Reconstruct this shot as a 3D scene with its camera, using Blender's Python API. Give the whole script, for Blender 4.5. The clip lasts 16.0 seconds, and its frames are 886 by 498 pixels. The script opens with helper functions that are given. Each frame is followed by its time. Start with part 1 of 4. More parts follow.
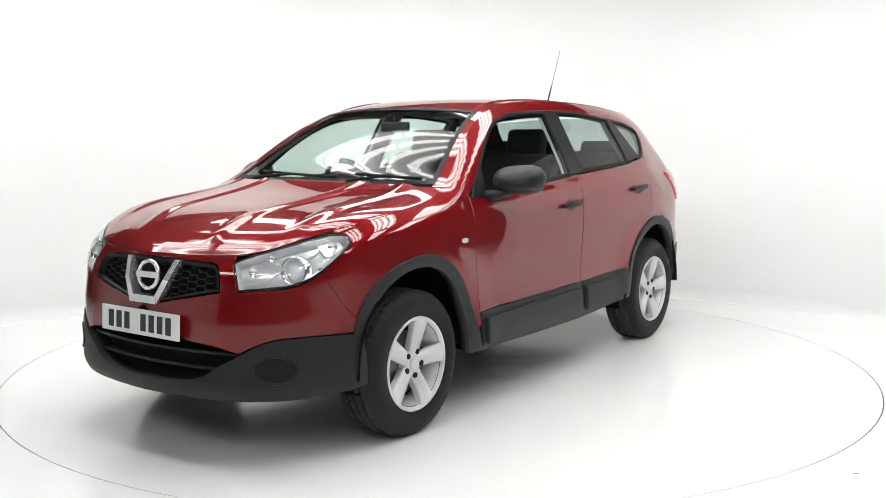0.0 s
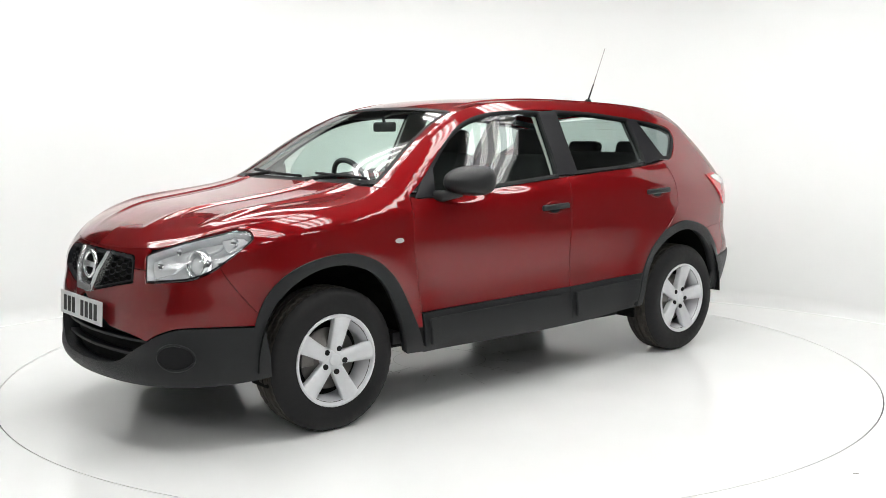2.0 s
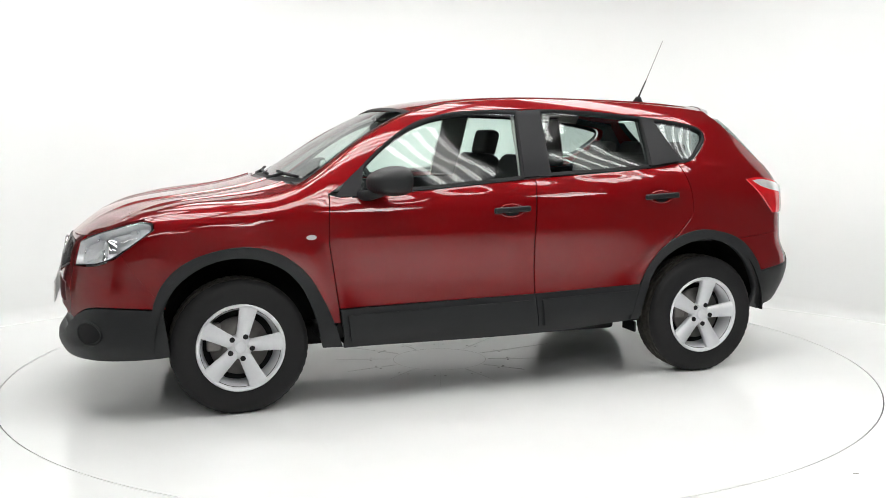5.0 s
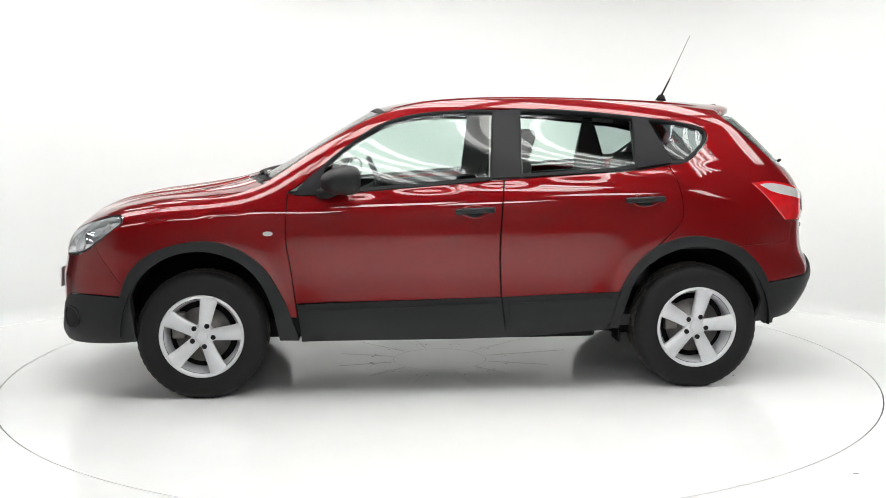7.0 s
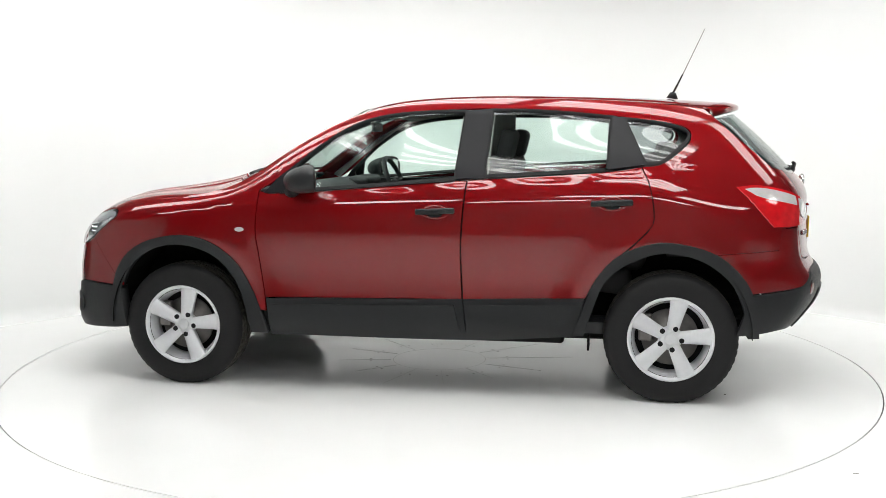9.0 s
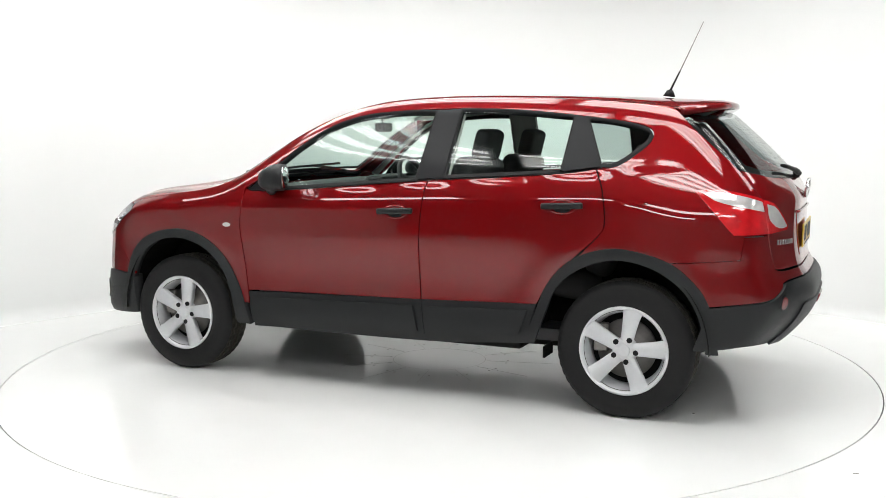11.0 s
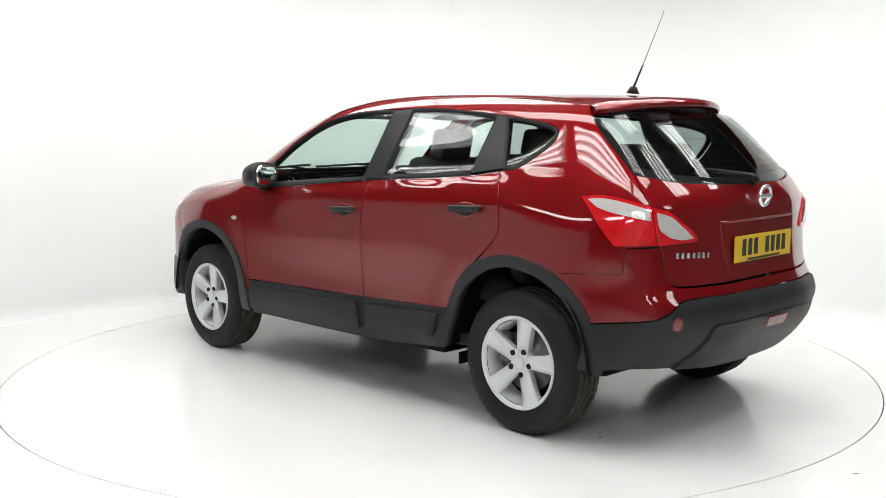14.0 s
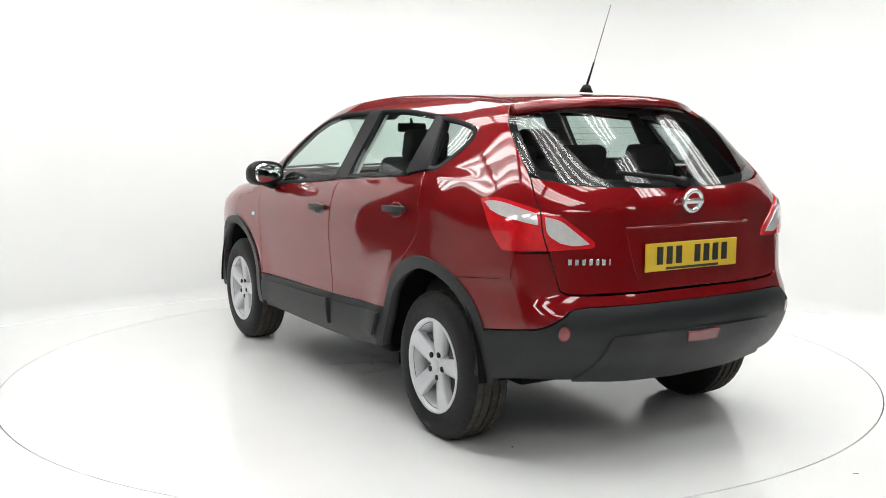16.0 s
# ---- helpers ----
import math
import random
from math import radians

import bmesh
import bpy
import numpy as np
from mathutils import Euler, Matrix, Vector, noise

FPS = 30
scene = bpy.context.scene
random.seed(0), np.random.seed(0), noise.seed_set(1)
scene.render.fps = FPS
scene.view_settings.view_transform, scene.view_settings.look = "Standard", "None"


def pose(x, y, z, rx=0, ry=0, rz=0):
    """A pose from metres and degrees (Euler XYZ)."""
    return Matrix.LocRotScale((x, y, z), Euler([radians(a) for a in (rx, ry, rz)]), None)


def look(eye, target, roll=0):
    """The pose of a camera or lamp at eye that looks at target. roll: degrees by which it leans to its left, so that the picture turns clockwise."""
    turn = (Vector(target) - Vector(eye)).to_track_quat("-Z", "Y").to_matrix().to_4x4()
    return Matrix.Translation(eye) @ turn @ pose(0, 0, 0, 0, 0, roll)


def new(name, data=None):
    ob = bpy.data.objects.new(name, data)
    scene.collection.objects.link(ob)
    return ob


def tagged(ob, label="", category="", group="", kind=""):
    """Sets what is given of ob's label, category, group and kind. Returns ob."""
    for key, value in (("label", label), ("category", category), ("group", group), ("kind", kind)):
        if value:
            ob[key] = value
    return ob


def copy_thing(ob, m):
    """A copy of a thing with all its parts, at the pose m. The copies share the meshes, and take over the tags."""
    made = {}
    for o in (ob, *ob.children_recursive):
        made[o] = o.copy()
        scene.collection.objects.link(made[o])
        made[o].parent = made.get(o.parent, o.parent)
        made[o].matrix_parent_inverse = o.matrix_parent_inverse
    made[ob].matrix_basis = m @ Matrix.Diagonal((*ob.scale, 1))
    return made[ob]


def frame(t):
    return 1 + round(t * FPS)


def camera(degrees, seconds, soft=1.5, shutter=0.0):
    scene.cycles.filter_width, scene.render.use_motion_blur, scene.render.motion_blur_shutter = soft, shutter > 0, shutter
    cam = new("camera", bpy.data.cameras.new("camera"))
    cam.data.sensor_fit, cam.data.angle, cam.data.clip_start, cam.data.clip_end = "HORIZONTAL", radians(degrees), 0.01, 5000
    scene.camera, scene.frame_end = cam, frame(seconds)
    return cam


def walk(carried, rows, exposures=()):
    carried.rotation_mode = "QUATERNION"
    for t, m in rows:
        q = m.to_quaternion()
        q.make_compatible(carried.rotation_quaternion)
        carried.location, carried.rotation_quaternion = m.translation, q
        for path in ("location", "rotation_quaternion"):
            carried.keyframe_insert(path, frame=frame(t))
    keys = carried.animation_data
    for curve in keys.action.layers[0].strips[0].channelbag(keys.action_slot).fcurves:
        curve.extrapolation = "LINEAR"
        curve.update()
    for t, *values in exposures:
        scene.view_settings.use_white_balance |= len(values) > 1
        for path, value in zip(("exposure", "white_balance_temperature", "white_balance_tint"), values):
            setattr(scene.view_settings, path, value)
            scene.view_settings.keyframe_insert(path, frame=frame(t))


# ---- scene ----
# ---- camera: stands still before the turntable ----
cam = camera(48.78, 16.0, .75)
EYE = Vector((0.0, -5.888, 1.3795))
_yaw, _pitch = radians(-.236), radians(-6.776)
AHEAD = Vector((-math.sin(_yaw) * math.cos(_pitch), math.cos(_yaw) * math.cos(_pitch), math.sin(_pitch)))
walk(cam, [(0.0, look(EYE, EYE + AHEAD * 5, -.2025)), (16.0, look(EYE, EYE + AHEAD * 5, -.2025))], [(0.0, 0.0), (16.0, 0.0)])


def turn_at(t):
    """The turntable's angle in degrees."""
    return 234.17 - 7.128 * t


# ---- world: a dim grey beyond the closed studio ----
world = bpy.data.worlds.new("world")
world.use_nodes = True
world.node_tree.nodes["Background"].inputs[0].default_value = (.9, .95, 1, 1)
world.node_tree.nodes["Background"].inputs[1].default_value = .05
scene.world = world
TUBE_GLOW = 10.7


# ---- the car's skin: smooth curves and one wrapped surface ----
def curve(points):
    """A smooth curve through (a, b) points that never overshoots."""
    a = np.array([q[0] for q in points], float)
    b = np.array([q[1] for q in points], float)
    h, m = np.diff(a), np.diff(b) / np.diff(a)
    d = np.zeros(len(a))
    d[0], d[-1] = m[0], m[-1]
    for i in range(1, len(a) - 1):
        if m[i - 1] * m[i] > 0:
            w1, w2 = 2 * h[i] + h[i - 1], h[i] + 2 * h[i - 1]
            d[i] = (w1 + w2) / (w1 / m[i - 1] + w2 / m[i])

    def at(x):
        x = np.clip(np.asarray(x, float), a[0], a[-1])
        i = np.clip(np.searchsorted(a, x) - 1, 0, len(h) - 1)
        t = (x - a[i]) / h[i]
        return ((1 + 2 * t) * (1 - t) ** 2 * b[i] + t * (1 - t) ** 2 * h[i] * d[i]
                + t * t * (3 - 2 * t) * b[i + 1] + t * t * (t - 1) * h[i] * d[i + 1])
    return at


def soft_curve(points, soft):
    """The same, with every bend eased over about soft metres."""
    a0, a1 = points[0][0], points[-1][0]
    c = curve(points)
    n = 260
    xs = np.linspace(a0, a1, n)
    h = xs[1] - xs[0]
    k = int(3 * soft / h) + 1
    ys = c(xs)
    left = ys[0] - (ys[1] - ys[0]) * np.arange(k, 0, -1)
    right = ys[-1] + (ys[-1] - ys[-2]) * np.arange(1, k + 1)
    w = np.exp(-.5 * (np.arange(-k, k + 1) * h / soft) ** 2)
    return curve(list(zip(xs, np.convolve(np.concatenate([left, ys, right]), w / w.sum(), "valid"))))


# plan outline of the left half, from the nose round to the tail
PLAN = [(2.17, 0), (2.163, .15), (2.145, .3), (2.11, .46), (2.05, .6), (1.96, .72), (1.83, .795), (1.65, .838), (1.3, .86), (.8, .865), (0, .868),
        (-.8, .868), (-1.3, .86), (-1.62, .832), (-1.8, .79), (-1.93, .71), (-2.02, .58), (-2.065, .42), (-2.085, .25), (-2.09, 0)]
_ps = [0.0]
for _a, _b in zip(PLAN, PLAN[1:]):
    _ps.append(_ps[-1] + math.hypot(_a[0] - _b[0], _a[1] - _b[1]))
S_END = _ps[-1]
# the rear corner is squarer than the even plan by which s runs
BODY = PLAN[:13] + [(-1.62, .838), (-1.805, .808), (-1.945, .755), (-2.025, .65), (-2.088, .48), (-2.1355, .28), (-2.14, 0)]
_shift = [(0, 0), (4.3, 4.3), (4.42, 4.43), (4.60, 4.62), (4.76, 4.80), (4.82, 4.875), (4.90, 4.955), (4.98, 5.035), (5.12, 5.155), (5.24, 5.262), (S_END, S_END)]
_warp, _back = curve(_shift), curve([(b, a) for a, b in _shift])
_bx = soft_curve([(s, q[0]) for s, q in zip(_ps, BODY)], .04)
_by = soft_curve([(s, q[1]) for s, q in zip(_ps, BODY)], .04)
_ss = np.linspace(0, S_END, 300)
_inv = curve([(-x, s) for x, s in zip(_bx(_ss) - np.arange(300) * 1e-9, _ss)])


def plan_x(s):
    return _bx(_warp(s))


def _py(s):
    return np.clip(_by(_warp(s)), 0, None)


def s_plan(x):
    return _back(_inv(x))


# half width, nose and tail by height
WIDE = soft_curve([(.15, .80), (.30, .838), (.40, .853), (.5, .845), (.6, .843), (.72, .851), (.86, .861), (.95, .856), (1.02, .839), (1.06, .822), (1.10, .8035),
              (1.16, .775), (1.3, .706), (1.45, .632), (1.55, .582), (1.65, .532)], .035)
NOSE = soft_curve([(.15, 2.02), (.22, 2.10), (.28, 2.165), (.33, 2.18), (.40, 2.17), (.6, 2.17), (.7, 2.15), (.78, 2.135), (.85, 2.098), (.92, 2.032), (1.0, 1.94), (1.2, 1.7)], .015)
TAIL = soft_curve([(.15, -1.82), (.28, -1.88), (.36, -1.945), (.43, -2.005), (.52, -2.064), (.6, -2.085), (.65, -2.076), (.69, -2.05), (.75, -2.022), (.93, -2.008),
              (1.05, -2.01), (1.10, -1.993), (1.15, -1.962), (1.2, -1.92), (1.34, -1.79), (1.48, -1.648), (1.55, -1.58), (1.65, -1.485)], .015)
# upper rim of the side: hood edge, pillar, roof rail
RIM_POINTS = [(-2.2, .858), (-2.06, .866), (-1.995, .880), (-1.88, .934), (-1.74, .976), (-1.6, .998), (-1.4, 1.028), (-1.2, 1.055), (-1.02, 1.092), (-.93, 1.140), (-.8, 1.238), (-.69, 1.316), (-.5, 1.427),
             (-.32, 1.499), (-.13, 1.540), (.05, 1.556), (.35, 1.566), (.66, 1.560), (.97, 1.548), (1.27, 1.525), (1.52, 1.495), (1.72, 1.465), (2.2, 1.44)]
RIM_HOOD, RIM_ROOF = soft_curve(RIM_POINTS, .05), soft_curve(RIM_POINTS, .09)


def rim(x):
    a = -np.asarray(x, float)
    k = np.clip((a + 1.35) / .35, 0, 1)
    k = k * k * (3 - 2 * k)
    return RIM_HOOD(a) * (1 - k) + RIM_ROOF(a) * k


def skin(s, z):
    """The wrapped surface of the left side: s metres round from the nose, height z."""
    s, z = np.asarray(s, float), np.asarray(z, float)
    x, y = plan_x(s), _py(s)
    x = np.where(x > 1.2, 1.2 + (x - 1.2) * (NOSE(z) - 1.2) / .97, np.where(x < -1.2, -1.2 + (x + 1.2) * (TAIL(z) + 1.2) / -.89, x))
    low = np.clip(1 - (rim(x) - z) / .09, 0, 1.3)
    flare = sum(.012 * np.exp(-((np.hypot(x - w, z - .36) - .47) / .09) ** 2) for w in (1.27, -1.27))
    belt = np.clip((z - 1.035 - (.755 - x) * .0745 + .012) / .024, 0, 1)
    fore, aft = np.clip((1.05 - x) / .6, 0, 1), np.clip((x + 1.65) / .5, 0, 1)
    ends = fore * fore * (3 - 2 * fore) * aft * aft * (3 - 2 * aft)
    ledge = .008 * belt * belt * (3 - 2 * belt) * ends
    # the shoulder climbs with the belt line towards the tail
    up, down = np.clip((z - .85) / .22, 0, 1), np.clip((z - 1.2) / .3, 0, 1)
    climb = .5 * .0745 * np.clip(.755 - x, 0, 1.9) * up * up * (3 - 2 * up) * (1 - down * down * (3 - 2 * down)) * aft * aft * (3 - 2 * aft)
    return np.stack([x, y * (WIDE(z - climb) + .004 * ends - .045 * low ** 2 + flare - ledge) / .865, z], -1)


def s_at(x, z):
    """The s at which the skin at height z has this x."""
    x = np.asarray(x, float)
    c = np.where(x > 1.2, 1.2 + (x - 1.2) * .97 / (NOSE(z) - 1.2), np.where(x < -1.2, -1.2 + (x + 1.2) * -.89 / (TAIL(z) + 1.2), x))
    return s_plan(-c)


# ---- materials ----
def mat(name, colour, rough=.5, metal=0.0, coat=0.0, vary=0.0, scale=20.0, bump=0.0, bump_scale=200.0, spec=.5, flakes=False):
    m = bpy.data.materials.new(name)
    m.use_nodes = True
    nt = m.node_tree
    b = nt.nodes["Principled BSDF"]
    b.inputs["Base Color"].default_value = (*colour, 1)
    b.inputs["Roughness"].default_value = rough
    b.inputs["Metallic"].default_value = metal
    b.inputs["Specular IOR Level"].default_value = spec
    b.inputs["Coat Weight"].default_value = coat
    b.inputs["Coat Roughness"].default_value = .006
    b.inputs["Coat IOR"].default_value = 1.68
    tex = nt.nodes.new("ShaderNodeTexCoord")
    if vary:
        n = nt.nodes.new("ShaderNodeTexNoise")
        n.inputs["Scale"].default_value = scale
        n.inputs["Detail"].default_value = 6
        nt.links.new(tex.outputs["Object"], n.inputs["Vector"])
        mix = nt.nodes.new("ShaderNodeMix")
        mix.data_type = "RGBA"
        mix.inputs["A"].default_value = (*[max(0, c * (1 - vary)) for c in colour], 1)
        mix.inputs["B"].default_value = (*[min(1, c * (1 + vary)) for c in colour], 1)
        nt.links.new(n.outputs["Fac"], mix.inputs["Factor"])
        nt.links.new(mix.outputs["Result"], b.inputs["Base Color"])
        mr = nt.nodes.new("ShaderNodeMapRange")
        mr.inputs["To Min"].default_value = max(0, rough * (1 - vary))
        mr.inputs["To Max"].default_value = min(1, rough * (1 + vary))
        nt.links.new(n.outputs["Fac"], mr.inputs["Value"])
        nt.links.new(mr.outputs["Result"], b.inputs["Roughness"])
    if bump:
        n2 = nt.nodes.new("ShaderNodeTexNoise")
        n2.inputs["Scale"].default_value = bump_scale
        n2.inputs["Detail"].default_value = 3
        nt.links.new(tex.outputs["Object"], n2.inputs["Vector"])
        bp = nt.nodes.new("ShaderNodeBump")
        bp.inputs["Strength"].default_value = bump
        bp.inputs["Distance"].default_value = .002
        nt.links.new(n2.outputs["Fac"], bp.inputs["Height"])
        nt.links.new(bp.outputs["Normal"], b.inputs["Normal"])
    return m


def glass_mat(name, tint, rough=0.0, ior=1.5):
    """Thin glass: see-through tint with a mirror share."""
    m = bpy.data.materials.new(name)
    m.use_nodes = True
    nt = m.node_tree
    nt.nodes.clear()
    out = nt.nodes.new("ShaderNodeOutputMaterial")
    tr = nt.nodes.new("ShaderNodeBsdfTransparent")
    tr.inputs[0].default_value = (*tint, 1)
    gl = nt.nodes.new("ShaderNodeBsdfGlossy")
    gl.inputs["Roughness"].default_value = rough
    lw = nt.nodes.new("ShaderNodeLayerWeight")
    lw.inputs["Blend"].default_value = .5
    pw = nt.nodes.new("ShaderNodeMath")
    pw.operation = "POWER"
    pw.inputs[1].default_value = 5
    fr = nt.nodes.new("ShaderNodeMath")
    fr.operation = "MULTIPLY_ADD"
    fr.inputs[1].default_value, fr.inputs[2].default_value = .9, .05
    nt.links.new(lw.outputs["Facing"], pw.inputs[0])
    nt.links.new(pw.outputs[0], fr.inputs[0])
    mx = nt.nodes.new("ShaderNodeMixShader")
    nt.links.new(fr.outputs[0], mx.inputs[0])
    nt.links.new(tr.outputs[0], mx.inputs[1])
    nt.links.new(gl.outputs[0], mx.inputs[2])
    nt.links.new(mx.outputs[0], out.inputs[0])
    return m


def glow_mat(name, colour, power):
    m = bpy.data.materials.new(name)
    m.use_nodes = True
    nt = m.node_tree
    nt.nodes.clear()
    out, em = nt.nodes.new("ShaderNodeOutputMaterial"), nt.nodes.new("ShaderNodeEmission")
    em.inputs[0].default_value, em.inputs[1].default_value = (*colour, 1), power
    nt.links.new(em.outputs[0], out.inputs[0])
    return m


PAINT = mat("red_paint", (.195, .0026, .0044), .38, .38, 1.0, .06, 900, 0, 1, 0)
BLACK_TRIM = mat("grained_black_plastic", (.0100, .0112, .0124), .43, 0, 0, .15, 30, .5, 500, .38)
GLOSS_BLACK = mat("satin_black", (.009, .009, .011), .35, 0, 0, .1, 30, 0, 1, .2)
DARK = mat("dark_underside", (.010, .010, .010), .9, 0, 0, .3, 15, 0, 1, .08)
SEAL = mat("black_rubber_seal", (.010, .010, .011), .55, 0, 0, .1, 30, 0, 1, .2)
TYRE = mat("tyre_rubber", (.0085, .0085, .009), .6, 0, 0, .25, 40, .3, 300, .3)
ALLOY = mat("silver_alloy", (.66, .67, .69), .42, .18, .2, .05, 60)
STEEL = mat("brake_steel", (.20, .19, .18), .45, .8, 0, .25, 50)
CHROME = mat("chrome", (.86, .87, .88), .08, 1.0)
SATIN = mat("satin_chrome", (.80, .81, .82), .16, .75)
GLASS = glass_mat("clear_green_glass", (.80, .90, .86))
TINT = glass_mat("rear_glass", (.52, .58, .57))
LENS = glass_mat("clear_lens", (.95, .96, .97), 0, 1.5)
RED_LENS = mat("red_lens", (.62, .007, .012), .10, 0, 1.0, .35, 26)
DARK_RED = mat("dark_red_reflector", (.20, .008, .012), .2, 0, .6, .1, 80)
TREAD = mat("dusty_tread", (.056, .051, .044), .85, 0, 0, .35, 30, .4, 200, .2)
CLEAR_LENS = mat("frosted_clear_lens", (.72, .69, .69), .14, .3, 1.0, .14, 45, .25, 50)
REFLECTOR = mat("headlight_reflector", (.86, .87, .88), .22, .45, 0, .1, 60, .25, 45)
FABRIC = mat("charcoal_seat_fabric", (.035, .035, .037), .9, 0, 0, .3, 60, .6, 400)
CABIN = mat("dark_cabin_plastic", (.03, .031, .033), .6, 0, 0, .2, 30, .4, 500)
HEADLINE = mat("pale_grey_lining", (.42, .41, .39), .85, 0, 0, .08, 40)
WHITE_PLATE = mat("white_plate", (.75, .76, .76), .35, 0, .3)
YELLOW_PLATE = mat("yellow_plate", (.70, .46, .025), .35, 0, .3)
INK = mat("black_ink", (.015, .015, .015), .5)
FLOOR_WHITE = mat("white_floor_paint", (.89, .90, .895), .15, 0, 0, .03, 3, .02, 90)
WALL_WHITE = mat("white_wall_paint", (.80, .81, .805), .7, 0, 0, .02, 2)
DARK_ROOM = mat("dark_studio_paint", (.13, .13, .132), .8, 0, 0, .2, 2)
GREY_ROOM = mat("grey_studio_paint", (.18, .18, .182), .8, 0, 0, .15, 2)
SEAM = mat("grey_joint", (.20, .20, .19), .8)
JOINT = mat("faint_floor_joint", (.42, .42, .41), .6)
LAMP_WHITE = mat("white_lamp_housing", (.75, .75, .75), .5)
TUBE = glow_mat("tube_glow", (.99, .99, .968), TUBE_GLOW)


# ---- mesh tools ----
def link(name, me, material, parent=None, label="", smooth=True):
    if material:
        me.materials.append(material)
    ob = new(name, me)
    if parent:
        ob.parent = parent
    if label:
        ob["label"] = label
    if smooth:
        me.polygons.foreach_set("use_smooth", [True] * len(me.polygons))
    return ob


def part(name, bm, material, parent=None, label="", smooth=False):
    me = bpy.data.meshes.new(name)
    bm.normal_update()
    bm.to_mesh(me)
    bm.free()
    return link(name, me, material, parent, label, smooth)


def trail(*runs, n=5):
    """An outline made of runs of points; each run is rounded, corners stay where runs meet."""
    out = []
    for run in runs:
        q = np.array(run, float)
        if len(q) == 2:
            out.append(q[:1])
            continue
        e = np.vstack([2 * q[0] - q[1], q, 2 * q[-1] - q[-2]])
        for i in range(1, len(q)):
            a, b, c, d = e[i - 1:i + 3]
            for k in range(n):
                t = k / n
                out.append((.5 * (2 * b + (c - a) * t + (2 * a - 5 * b + 4 * c - d) * t * t + (3 * b - a - 3 * c + d) * t ** 3))[None])
    return np.vstack(out)


def shrink(q, d):
    """The outline drawn in by d."""
    nx, pv = np.roll(q, -1, 0) - q, q - np.roll(q, 1, 0)
    area = (q[:, 0] * np.roll(q[:, 1], -1) - np.roll(q[:, 0], -1) * q[:, 1]).sum()
    a = nx / (np.linalg.norm(nx, axis=1)[:, None] + 1e-9)
    b = pv / (np.linalg.norm(pv, axis=1)[:, None] + 1e-9)
    na, nb = np.stack([-a[:, 1], a[:, 0]], 1), np.stack([-b[:, 1], b[:, 0]], 1)
    m = na + nb
    m /= np.maximum((m * na).sum(1), .35)[:, None]
    return q + m * d * (1 if area > 0 else -1)


def xz(q):
    """Side-view points (x, z) as skin points (s, z)."""
    q = np.asarray(q, float)
    return np.stack([s_at(q[:, 0], q[:, 1]), q[:, 1]], 1)


def normals(fn, a, b):
    e = .004
    n = np.cross(fn(a + e, b) - fn(a - e, b), fn(a, b + e) - fn(a, b - e))
    n /= np.linalg.norm(n, axis=-1)[:, None] + 1e-12
    out = fn(a, b) - np.array([0, 0, .8])
    return n * np.where((n * out).sum(-1) < 0, -1.0, 1.0)[:, None]


